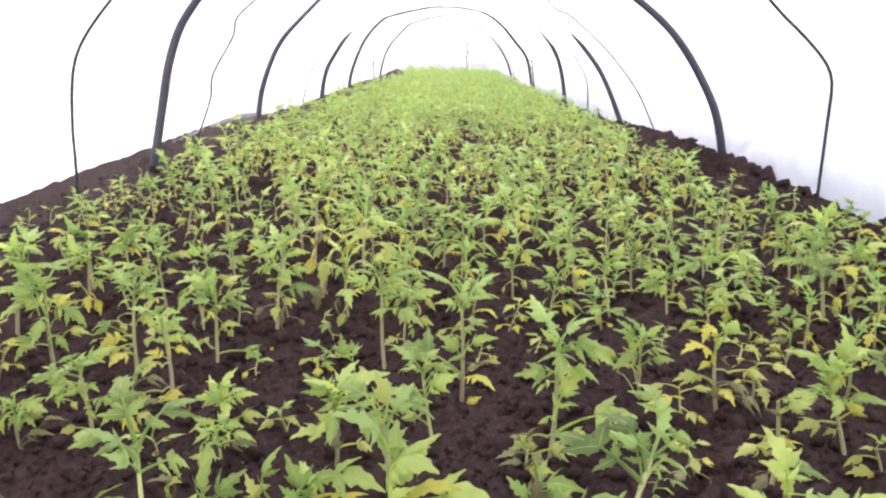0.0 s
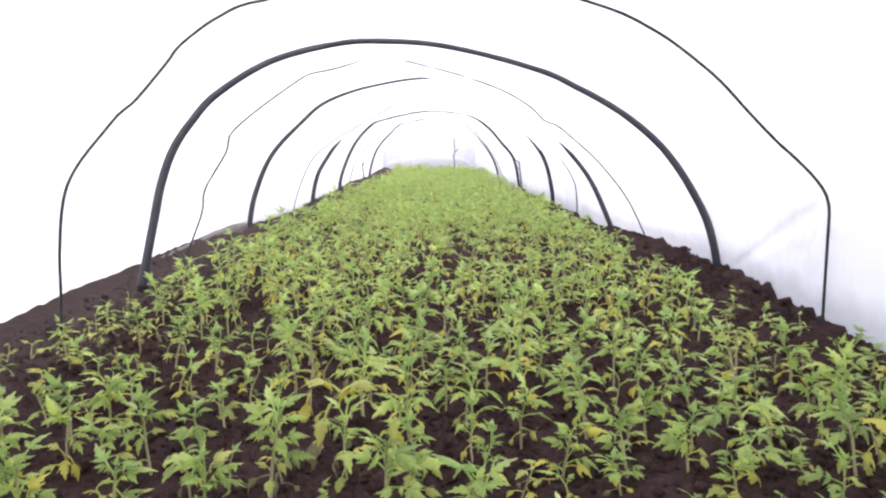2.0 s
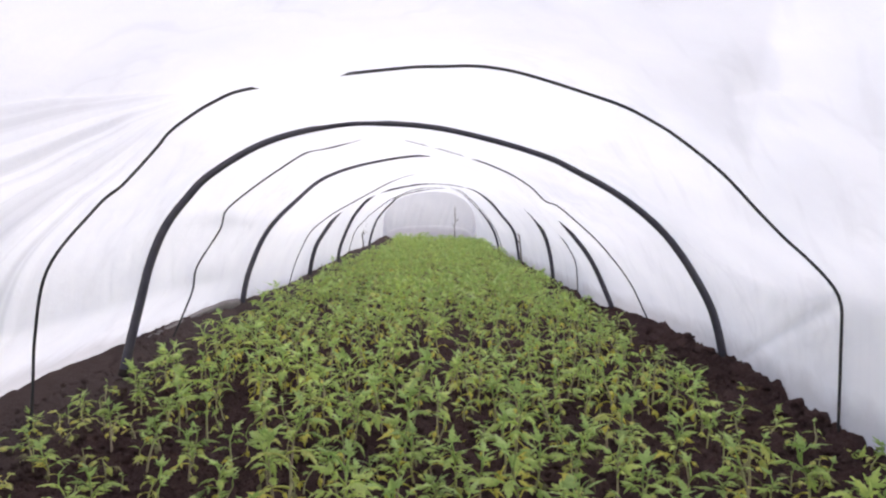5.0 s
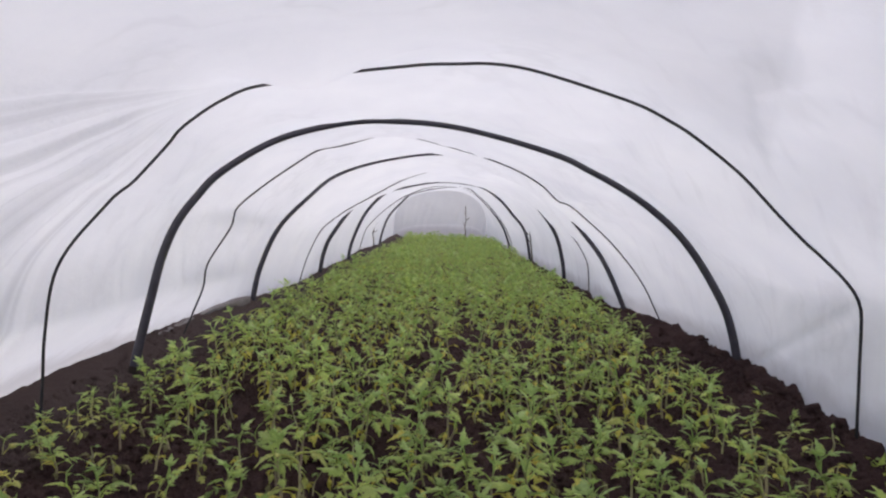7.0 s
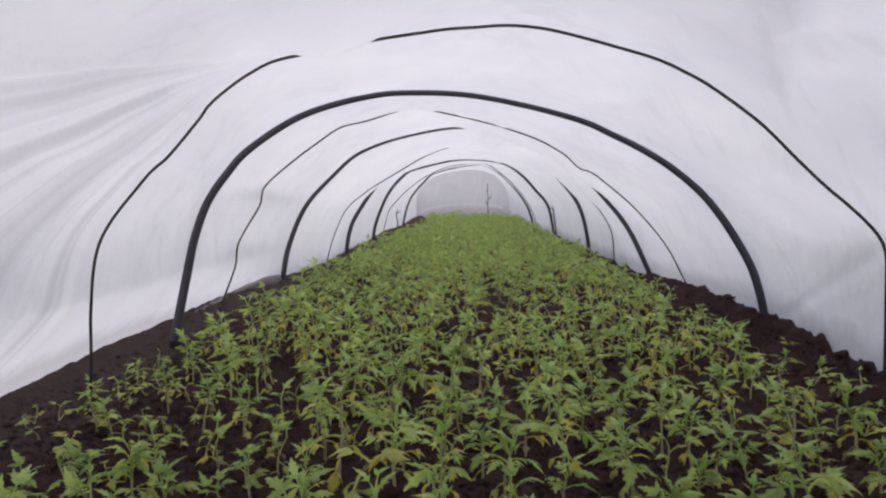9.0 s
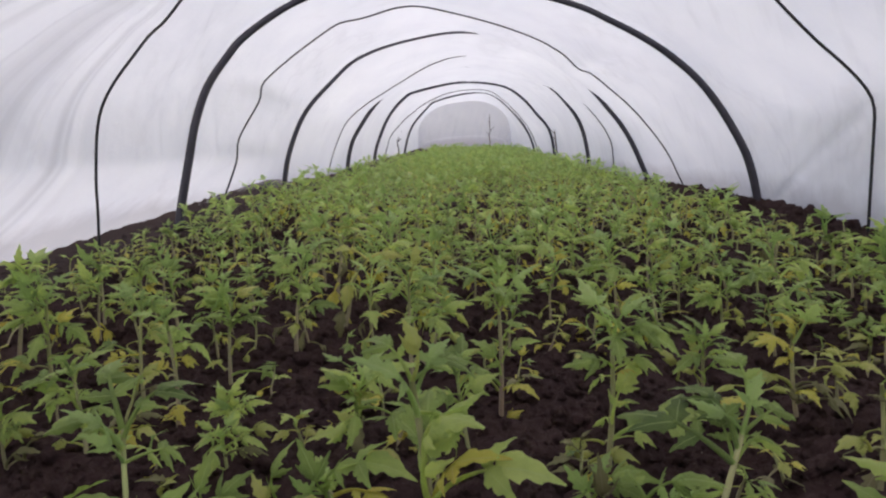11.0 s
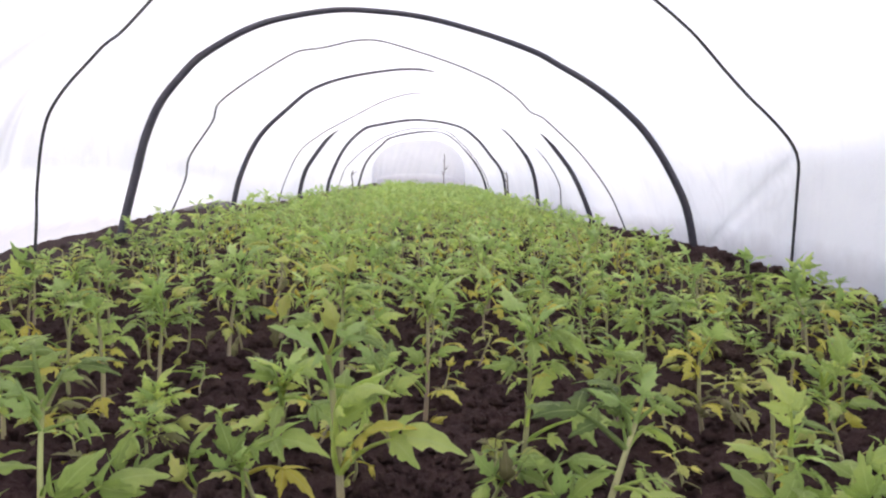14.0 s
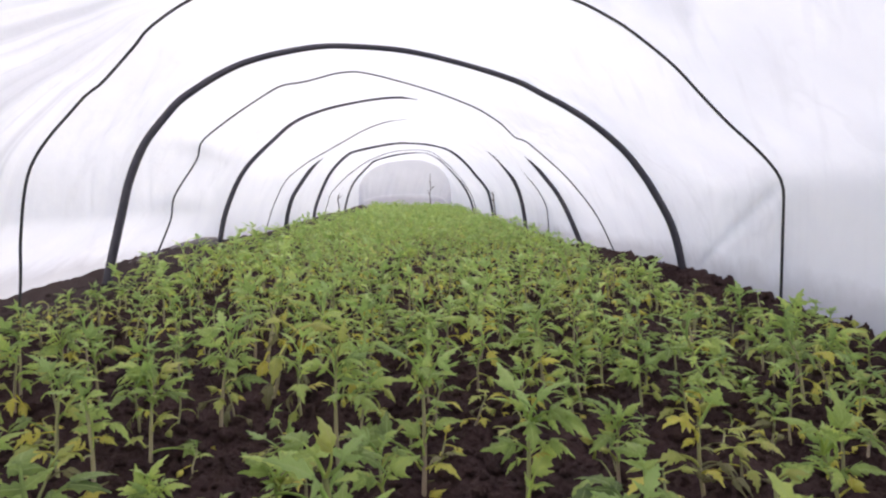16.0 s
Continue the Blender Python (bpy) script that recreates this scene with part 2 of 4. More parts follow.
# ---- mesh helpers ----
def mesh_of(name, verts, faces, material, smooth=True, uvs=None):
    me = bpy.data.meshes.new(name)
    me.from_pydata(verts, [], faces)
    if uvs is not None:
        layer = me.uv_layers.new(name="UVMap")
        idx = np.empty(len(me.loops), dtype=np.int32)
        me.loops.foreach_get("vertex_index", idx)
        layer.data.foreach_set("uv", np.asarray(uvs, dtype=np.float32)[idx].ravel())
    me.materials.append(material)
    if smooth:
        me.polygons.foreach_set("use_smooth", [True] * len(me.polygons))
    me.update()
    return me


def part(name, me, parent, label=""):
    ob = new(name, me)
    ob.parent = parent
    return tagged(ob, label)


def tube(points, radii, sides=8, cap=True):
    """Verts and faces of a round bar along points."""
    pts = [Vector(p) for p in points]
    if isinstance(radii, (int, float)):
        radii = [radii] * len(pts)
    verts, faces = [], []
    ref = Vector((0.31, 0.93, 0.2)).normalized()
    for i, p in enumerate(pts):
        d = (pts[min(i + 1, len(pts) - 1)] - pts[max(i - 1, 0)]).normalized()
        if abs(d.dot(ref)) > 0.98:
            ref = Vector((0.9, -0.2, 0.3)).normalized()
        a = d.cross(ref).normalized()
        b = d.cross(a)
        for k in range(sides):
            w = 2 * math.pi * k / sides
            verts.append(p + (a * math.cos(w) + b * math.sin(w)) * radii[i])
        if i:
            o = (i - 1) * sides
            for k in range(sides):
                k2 = (k + 1) % sides
                faces.append((o + k, o + k2, o + sides + k2, o + sides + k))
    if cap:
        faces.append(tuple(range(sides)))
        faces.append(tuple(reversed(range(len(verts) - sides, len(verts)))))
    return verts, faces


def spline(ctrl, count):
    """Points at even steps along a smooth curve through ctrl."""
    c = [Vector(p) for p in ctrl]
    c = [c[0] * 2 - c[1]] + c + [c[-1] * 2 - c[-2]]
    fine = []
    for i in range(1, len(c) - 2):
        for k in range(14):
            t = k / 14
            a, b, d, e = c[i - 1], c[i], c[i + 1], c[i + 2]
            fine.append(0.5 * (2 * b + (d - a) * t + (2 * a - 5 * b + 4 * d - e) * t * t + (3 * b - a - 3 * d + e) * t ** 3))
    fine.append(c[-2])
    ds = [0.0]
    for a, b in zip(fine, fine[1:]):
        ds.append(ds[-1] + (b - a).length)
    out, j = [], 0
    for i in range(count):
        s = ds[-1] * i / (count - 1)
        while j < len(ds) - 2 and ds[j + 1] < s:
            j += 1
        f = (s - ds[j]) / max(ds[j + 1] - ds[j], 1e-9)
        out.append(fine[j].lerp(fine[j + 1], min(max(f, 0), 1)))
    return out


def smooth01(a, b, x):
    t = min(max((x - a) / (b - a), 0.0), 1.0)
    return t * t * (3 - 2 * t)


# ---- ground ----
def soil_level(x, y):
    """The bed without its crumbs: flat, with a low smooth bank at one side, a lumpy ridge at the other, rising a little to the far end."""
    z = 0.05 * smooth01(8.0, 13.0, y)
    rim = -0.9 - 0.1 * smooth01(3.0, 2.2, y)
    z += 0.085 * smooth01(2.0, 3.2, y) * smooth01(-0.63, rim + 0.03, x) - 0.24 * smooth01(rim, rim - 0.3, x)
    lump = 0.75 + 0.5 * noise.noise((1.7, y * 2.3, 0.0))
    out = 0.9 + 0.1 * smooth01(1.7, 2.6, y) - 0.1 * smooth01(3.3, 4.6, y)
    z += (0.022 + 0.02 * smooth01(2.5, 2.1, y)) * lump * smooth01(out - 0.2, out, x) - 0.16 * smooth01(out + 0.08, out + 0.4, x)
    return z


def soil_height(x, y):
    z = soil_level(x, y)
    rough = 0.65 + 0.4 * smooth01(-0.92, -0.66, x)
    rough *= 1.0 + 0.9 * smooth01(0.7, 0.85, x)
    z += 0.010 * noise.noise((x * 5, y * 5, 2.0)) * rough
    z += 0.011 * noise.noise((x * 17, y * 17, 5.0)) * rough
    d = noise.voronoi((x * 30 + noise.noise((x * 40, y * 40, 1)) * 0.5, y * 30, 3.0))[0]
    z += (0.01 - 0.02 * d[0]) * rough
    z += 0.0075 * noise.noise((x * 75, y * 75, 9.0)) * rough
    return z


def build_soil():
    xs = list(np.linspace(-1.4, 1.4, 300))
    ys, y, step = [], -1.2, 0.06
    while y < 13.6:
        ys.append(y)
        step = 0.05 if y < 0.35 else 0.0085 if y < 2.3 else min(step * 1.02 + 0.0001, 0.05)
        y += step
    verts = [(x, y, soil_height(x, y)) for y in ys for x in xs]
    w = len(xs)
    faces = [(j * w + i, j * w + i + 1, j * w + w + i + 1, j * w + w + i) for j in range(len(ys) - 1) for i in range(w - 1)]
    ob = new("ground", mesh_of("ground", verts, faces, SOIL))
    return tagged(ob, "dark crumbly damp garden soil of the raised bed", "soil", kind="structure")


build_soil()
r = 400.0
outer = new("field", mesh_of("field", [(-r, -r, -0.09), (r, -r, -0.09), (r, r, -0.09), (-r, r, -0.09)], [(0, 1, 2, 3)], BOUNCE_GROUND))
tagged(outer, "unseen pale ground around the crop tunnel, reflecting light into it", "field", kind="structure")


def clod_shape(rng, cuts=1):
    bm = bmesh.new()
    bmesh.ops.create_icosphere(bm, subdivisions=cuts + 1, radius=1.0)
    seed = rng.uniform(0, 90)
    for v in bm.verts:
        k = 0.75 + 0.5 * noise.noise(v.co * 1.4 + Vector((seed, 0, 0))) + 0.25 * noise.noise(v.co * 3.5 + Vector((0, seed, 0)))
        v.co = Vector((v.co.x * k, v.co.y * k, v.co.z * k * 0.8))
    verts, faces = [v.co.copy() for v in bm.verts], [tuple(v.index for v in f.verts) for f in bm.faces]
    bm.free()
    return verts, faces


# ---- hoops and cover ----
# each hoop: foot to foot as (across, height), and where along the bed its two sides stand
HOOPS = []


def hoop_points(ctrl, y_left, y_right, count=90, lean=0.0):
    x0, x1 = ctrl[0][0], ctrl[-1][0]
    return spline([(x, y_left + (y_right - y_left) * (x - x0) / (x1 - x0) + lean * max(z, 0) / 0.73, z) for x, z in ctrl], count)


def pipe_hoop(ctrl, y_left, y_right, radius=0.0138, slim=0.2, lean=0.0):
    root = new("hoop")
    pts = hoop_points(ctrl, y_left, y_right, 110, lean)
    wobble = [radius * (1 - slim * math.sin(math.pi * i / (len(pts) - 1)) ** 2) * (1 + 0.02 * noise.noise((i * 0.4, y_left, 0))) for i in range(len(pts))]
    part("pipe", mesh_of("pipe", *tube(pts, wobble, 14), PIPE), root)
    for foot, up in ((pts[0], pts[6]), (pts[-1], pts[-7])):
        d = (up - foot).normalized()
        part("stake", mesh_of("stake", *tube([foot - d * 0.1, foot + d * 0.03, foot + d * 0.085], [0.012, 0.0168, 0.016], 10), STAKE), root, "muddy sleeve where the pipe enters the soil")
    tagged(root, "black polyethylene pipe bent into a hoop, feet in soil", "hoop", "hoops of the crop tunnel")
    HOOPS.append((pts, 0.0175))


def wire_hoop(ctrl, y_left, y_right, radius=0.003, seed=0, lean=0.0):
    pts = hoop_points(ctrl, y_left, y_right, 130, lean)
    pts = [p + Vector((0.004 * noise.noise((i * 0.13, seed, 1)), 0.01 * noise.noise((i * 0.07, seed, 4)), 0.004 * noise.noise((i * 0.13, seed, 7)))) for i, p in enumerate(pts)]
    ob = new("wire_hoop", mesh_of("wire_hoop", *tube(pts, radius, 8), WIRE))
    tagged(ob, "thin dark kinked wire bent into a hoop", "hoop", "hoops of the crop tunnel")
    HOOPS.append((pts, 0.007))


wire_hoop([(-0.77, -0.05), (-0.764, 0.093), (-0.756, 0.2), (-0.722, 0.34), (-0.622, 0.471), (-0.567, 0.515), (-0.5, 0.587), (-0.465, 0.627), (-0.381, 0.68), (-0.294, 0.712), (-0.037, 0.748), (0.076, 0.757), (0.188, 0.751), (0.401, 0.695), (0.513, 0.642), (0.569, 0.606), (0.625, 0.56), (0.67, 0.518), (0.767, 0.42), (0.806, 0.385), (0.851, 0.343), (0.878, 0.31), (0.89, 0.277), (0.891, 0.221), (0.89, 0.164), (0.89, -0.05)], 1.78, 1.75, 0.0032, 1)
pipe_hoop([(-0.812, -0.06), (-0.795, 0.056), (-0.762, 0.228), (-0.742, 0.323), (-0.707, 0.42), (-0.653, 0.501), (-0.585, 0.576), (-0.43, 0.673), (-0.231, 0.728), (-0.079, 0.736), (0.073, 0.726), (0.246, 0.691), (0.414, 0.643), (0.505, 0.601), (0.596, 0.555), (0.687, 0.498), (0.78, 0.421), (0.847, 0.342), (0.904, 0.253), (0.949, 0.165), (0.974, 0.076), (0.988, -0.01), (1.0, -0.07)], 2.29, 2.59, 0.0132, 0.36, lean=0.085)
wire_hoop([(-0.85, -0.03), (-0.806, 0.092), (-0.773, 0.195), (-0.764, 0.279), (-0.699, 0.407), (-0.681, 0.479), (-0.58, 0.572), (-0.446, 0.677), (-0.358, 0.711), (-0.128, 0.766), (0.255, 0.681), (0.436, 0.599), (0.521, 0.527), (0.599, 0.493), (0.801, 0.316), (0.904, 0.188), (1.035, -0.05)], 2.70, 3.50, 0.0032, 2, lean=0.13)
pipe_hoop([(-0.83, -0.05), (-0.811, 0.064), (-0.783, 0.214), (-0.708, 0.391), (-0.583, 0.53), (-0.454, 0.637), (-0.234, 0.71), (0.049, 0.744), (0.358, 0.676), (0.56, 0.532), (0.708, 0.373), (0.813, 0.223), (0.93, -0.05)], 3.495, 3.72, 0.0122, 0.55, lean=0.1)
wire_hoop([(-0.81, -0.05), (-0.789, 0.081), (-0.735, 0.242), (-0.666, 0.37), (-0.551, 0.465), (-0.361, 0.573), (-0.15, 0.68), (0.1, 0.715), (0.45, 0.62), (0.7, 0.42), (0.829, 0.239), (0.855, 0.13), (0.86, -0.05)], 4.4, 4.4, 0.003, 3)
pipe_hoop([(-0.82, -0.05), (-0.805, 0.06), (-0.78, 0.2), (-0.725, 0.325), (-0.55, 0.55), (-0.3, 0.69), (0.0, 0.745), (0.35, 0.715), (0.58, 0.6), (0.715, 0.467), (0.808, 0.317),
           (0.857, 0.116), (0.87, -0.06)], 5.09, 5.36)
# the cloth has no support of its own here, and sags a little
HOOPS.append((hoop_points([(-0.85, -0.05), (-0.8, 0.22), (-0.7, 0.45), (-0.5, 0.64), (-0.1, 0.75), (0.3, 0.72), (0.6, 0.55), (0.8, 0.28), (0.87, -0.05)], 5.95, 6.3, 130), 0.007))
pipe_hoop([(-0.84, -0.05), (-0.822, 0.07), (-0.792, 0.225), (-0.69, 0.466), (-0.548, 0.636), (-0.425, 0.695), (-0.05, 0.775), (0.325, 0.748), (0.523, 0.637), (0.67, 0.484), (0.806, 0.312), (0.865, 0.03), (0.87, -0.06)], 6.48, 7.6)
wire_hoop([(-0.93, -0.03), (-0.917, 0.073), (-0.885, 0.2), (-0.827, 0.34), (-0.617, 0.554), (-0.436, 0.674), (-0.226, 0.764), (0.03, 0.8), (0.258, 0.77), (0.505, 0.575), (0.705, 0.308), (0.785, 0.07), (0.79, -0.05)], 7.92, 8.74, 0.0042, 5)
pipe_hoop([(-0.86, -0.05), (-0.836, 0.17), (-0.744, 0.433), (-0.56, 0.644), (-0.415, 0.748), (0.0, 0.83), (0.27, 0.8), (0.53, 0.58), (0.73, 0.29), (0.83, -0.05)], 9.4, 9.4)

END_ARCH = [(-0.97, 0.0), (-0.96, 0.3), (-0.93, 0.52), (-0.77, 0.73), (-0.47, 0.87), (0.04, 0.92), (0.34, 0.85), (0.54, 0.7), (0.65, 0.44), (0.67, 0.0)]
START_ARCH = [(-0.8, -0.04), (-0.79, 0.2), (-0.73, 0.42), (-0.56, 0.64), (-0.25, 0.76), (0.05, 0.78), (0.4, 0.73), (0.7, 0.54), (0.88, 0.3), (0.89, -0.04)]
ROUND = 220


def cover_sections():
    """The cover's own arches: over each hoop by the hoop's thickness, the lower edges turned out to lie on the soil."""
    out = [(hoop_points(START_ARCH, -1.0, -1.0, ROUND), 0.0), (hoop_points(START_ARCH, 0.35, 0.2, ROUND), 0.0)]
    for pts, off in HOOPS:
        even = []
        for i in range(ROUND):
            k = i * (len(pts) - 1) / (ROUND - 1)
            a = min(int(k), len(pts) - 2)
            even.append(pts[a].lerp(pts[a + 1], k - a))
        out.append((even, off))
    out.append((hoop_points(END_ARCH, 12.9, 12.9, ROUND), 0.0))
    done = []
    for pts, off in out:
        ring = []
        for i, p in enumerate(pts):
            d = (pts[min(i + 3, ROUND - 1)] - pts[max(i - 3, 0)]).normalized()
            nrm = Vector((-d.z, 0, d.x)).normalized()
            if nrm.dot(Vector((p.x, 0, p.z - 0.2))) < 0:
                nrm.negate()
            q = p + nrm * off
            if i < ROUND // 2 and q.z < 0.22:
                # near its start the cloth is pegged out wide on one side
                q.x -= 0.21 * smooth01(3.4, 2.2, q.y) * ((0.22 - q.z) / 0.22) ** 1.3
            ring.append((q, nrm))
        done.append(ring)
    return done


# how far the cloth hangs between neighbouring hoops, and how much more on one side
SLACK = [(0.04, 0.0), (0.05, 0.2), (0.06, 0.5), (0.052, 0.15), (0.08, 0.6), (0.075, 0.4), (0.075, 0.4), (0.028, 0.3)]


# sharp creases in the cloth: from, to, depth, half width
CREASES = [(Vector(a), Vector(b), deep, wide) for a, b, deep, wide in (
    ((0.455, 1.24, 0.656), (0.581, 1.50, 0.579), 0.005, 0.011), ((0.581, 1.50, 0.579), (0.746, 1.806, 0.441), 0.006, 0.012),
    ((0.451, 1.117, 0.653), (0.514, 1.23, 0.613), 0.005, 0.01), ((0.514, 1.23, 0.613), (0.494, 1.342, 0.628), 0.008, 0.01),
    ((0.967, 2.389, 0.046), (0.884, 1.747, 0.288), 0.012, 0.014),
    ((0.97, 2.78, 0.05), (0.84, 2.70, 0.36), 0.009, 0.013), ((0.97, 2.96, 0.05), (0.82, 2.86, 0.38), 0.009, 0.013), ((0.97, 3.16, 0.05), (0.83, 3.08, 0.34), 0.008, 0.013),
    ((0.30, 1.95, 0.73), (0.42, 2.2, 0.66), 0.006, 0.012), ((0.36, 1.9, 0.71), (0.47, 2.12, 0.64), 0.006, 0.012),
    ((-0.62, 1.95, 0.5), (-0.79, 2.15, 0.2), 0.006, 0.012), ((-0.66, 2.35, 0.48), (-0.8, 2.6, 0.2), 0.008, 0.014), ((-0.5, 1.9, 0.6), (-0.74, 2.2, 0.33), 0.006, 0.012))]


def build_cover():
    rings = cover_sections()
    rows, uvs = [], []
    for j, (ra, rb) in enumerate(zip(rings, rings[1:])):
        span = (rb[ROUND // 2][0] - ra[ROUND // 2][0]).length
        la, lb = ([0.0, *itertools.accumulate(math.hypot(q[0].x - p[0].x, q[0].z - p[0].z) for p, q in zip(ring, ring[1:]))] for ring in (ra, rb))
        steps = max(6, round(span / 0.014)) if 0 < j < 3 else max(6, round(span / 0.025)) if j < 5 else max(5, round(span / 0.09))
        last = j == len(rings) - 2
        for k in range(steps + (1 if last else 0)):
            u = k / steps
            row, fold_uvs = [], []
            for i in range(ROUND):
                (pa, na), (pb, nb) = ra[i], rb[i]
                s = i / (ROUND - 1)
                p = pa.lerp(pb, u)
                n = na.lerp(nb, u).normalized()
                hang = math.sin(math.pi * s) ** 1.3 * (1.0 + 0.45 * noise.noise((s * 7, j * 3.1, 0.5)))
                belly = 4 * u * (1 - u)
                slack, lop = SLACK[min(j, len(SLACK) - 1)]
                p = p - n * (slack * min(span, 0.75) ** 1.2 * hang * belly * (1 + lop * smooth01(0.48, 0.66, s)))
                # a slack pocket just before the nearest wire
                p = p - n * (0.05 * math.exp(-((s - 0.41) / 0.04) ** 2 - ((p.y - 1.6) / 0.1) ** 2))
                loose = (0.2 + 0.8 * belly) * 0.75 * (1 - 0.5 * smooth01(0.68, 0.8, s))
                side = smooth01(0.55, 0.3, s)
                # long straight folds pulled fanwise towards one point beyond the nearest wire
                arc = la[i] + (lb[i] - la[i]) * u
                dx, dy = 1.1 - arc, 1.8 - p.y
                fan = math.atan2(dx, dy)
                reach = smooth01(0.06, 0.4, math.hypot(dx, dy)) * smooth01(1.8, 1.7, p.y) * smooth01(0.37, 0.41, fan) * smooth01(1.65, 1.3, fan)
                fold = (noise.noise((fan * 13, 0.2, 3.3)) * 0.014 + noise.noise((fan * 29, 0.4, 6.3)) * 0.008 + 0.008 * math.exp(-((fan - 0.42) / 0.03) ** 2)) * reach
                # softer creases elsewhere
                cross = noise.noise((s * 34 + p.y * 5, p.y * 1.1 - s * 2, 5.1)) * 0.009 + noise.noise((s * 9 - p.y * 7, p.y * 2.0, 1.1)) * 0.005
                crumple = noise.noise((p.x * 7, p.y * 5, p.z * 7)) * 0.007 + noise.noise((p.x * 19, p.y * 15 + p.z * 8, p.z * 17)) * 0.007
                p = p + n * ((fold + loose * (cross * (1 - 0.6 * side) + crumple * (1 - 0.8 * side))) * smooth01(0.0, 0.05, min(s, 1 - s)))
                for a, b, deep, wide in CREASES:
                    if abs(p.y - (a.y + b.y) / 2) < abs(a.y - b.y) / 2 + 0.06 and (p.x > 0) == (a.x > 0):
                        f = min(max((p - a).dot(b - a) / (b - a).length_squared, 0.0), 1.0)
                        away = (p - a.lerp(b, f)).length + 0.004 * noise.noise((p.x * 20, p.y * 20, 3.7))
                        p = p - n * (deep * math.exp(-(away / wide) ** 2) * (0.35 + 0.65 * math.sin(math.pi * (0.15 + 0.7 * f))))
                row.append(p)
                # coordinates for the fold shading painted by the cloth material
                fold_uvs.append((fan, reach))
            rows.append(row)
            uvs += [fold_uvs[0]] * 2 + fold_uvs + [fold_uvs[-1]] * 2
    verts, faces = [], []
    for row in rows:
        # hem: the cloth runs on under the soil
        a, b = row[0], row[-1]
        row = [Vector((a.x - 0.14, a.y, -0.1)), Vector((a.x - 0.03, a.y, -0.05))] + row + [Vector((b.x + 0.03, b.y, -0.05)), Vector((b.x + 0.14, b.y, -0.1))]
        verts += row
    w = ROUND + 4
    faces = [(j * w + i, j * w + i + 1, j * w + w + i + 1, j * w + w + i) for j in range(len(rows) - 1) for i in range(w - 1)]
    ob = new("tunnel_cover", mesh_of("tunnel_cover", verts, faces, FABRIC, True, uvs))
    tagged(ob, "white translucent spunbond fabric stretched over the hoops, muddy hem", "fabric cover", kind="structure")
    return rows[0], rows[-1]


def build_end(name, arch, inward, foot, label):
    """A gathered end of the cover: cloth drawn from the arch down to the soil, with pleats and a skirt lying inward."""
    base = Vector((sum(p.x for p in arch) / len(arch), arch[0].y, foot))
    verts, faces, rings = [], [], 14
    w = len(arch)
    for k in range(rings + 1):
        f = k / rings
        for i, p in enumerate(arch):
            q = p.copy()
            q.z = p.z + (foot + 0.02 - p.z) * f if p.z > foot else p.z
            q.x = p.x + (base.x - p.x) * f * 0.12
            pleat = noise.noise((i * 0.16 + f * 3, f * 1.3, 8.0)) * 0.018 * math.sin(math.pi * min(f, 0.95))
            q.y = p.y + inward * (pleat + 0.12 * f + 0.45 * smooth01(0.78, 1.0, f))
            q.z -= 0.03 * smooth01(0.9, 1.0, f)
            verts.append(q)
    faces = [(k * w + i, k * w + i + 1, k * w + w + i + 1, k * w + w + i) for k in range(rings) for i in range(w - 1)]
    # upper rows take the shaded copy of the cloth, the skirt the bright one
    me = mesh_of(name, verts, faces, FABRIC_DIMMED)
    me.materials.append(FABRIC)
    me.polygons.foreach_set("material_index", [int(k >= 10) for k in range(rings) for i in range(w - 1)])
    ob = new(name, me)
    return tagged(ob, label, "fabric cover", kind="structure")


def build_hem_fold():
    """A muddy fold of the cover's lower edge, turned in along the bank."""
    count = 44
    verts = []
    for i in range(count + 1):
        u = i / count
        y = 2.66 + 0.74 * u
        x = -0.803 - 0.085 * (1 - u)
        base = max(soil_level(x, y), 0.02)
        up = 0.004 + 0.026 * smooth01(0.25, 0.95, u) + 0.006 * noise.noise((y * 9, 1.0, 2.0))
        lift = 0.006 * noise.noise((y * 14, 4.0, 2.0))
        for k, (dx, dz) in enumerate(((0.0, -0.04), (0.012, 0.0), (0.016, 0.55), (0.006, 1.0), (-0.006, 0.9))):
            verts.append(Vector((x + dx + lift + 0.006 * noise.noise((y * 8, k, 5.0)), y, base + (dz * up if dz > 0 else dz))))
    faces = [(i * 5 + k, i * 5 + k + 1, i * 5 + k + 6, i * 5 + k + 5) for i in range(count) for k in range(4)]
    ob = new("cover_hem_fold", mesh_of("cover_hem_fold", verts, faces, MUDDY))
    tagged(ob, "mud-stained grey fold of fabric along the bank", "fabric fold", kind="structure")


build_hem_fold()
near_arch, far_arch = build_cover()
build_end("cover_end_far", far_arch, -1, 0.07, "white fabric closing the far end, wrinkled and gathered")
# unseen wall behind the camera, added to close the tunnel against outside light
build_end("cover_end_near", near_arch, -1, 0.0, "added white fabric closing the unseen near end of the tunnel")


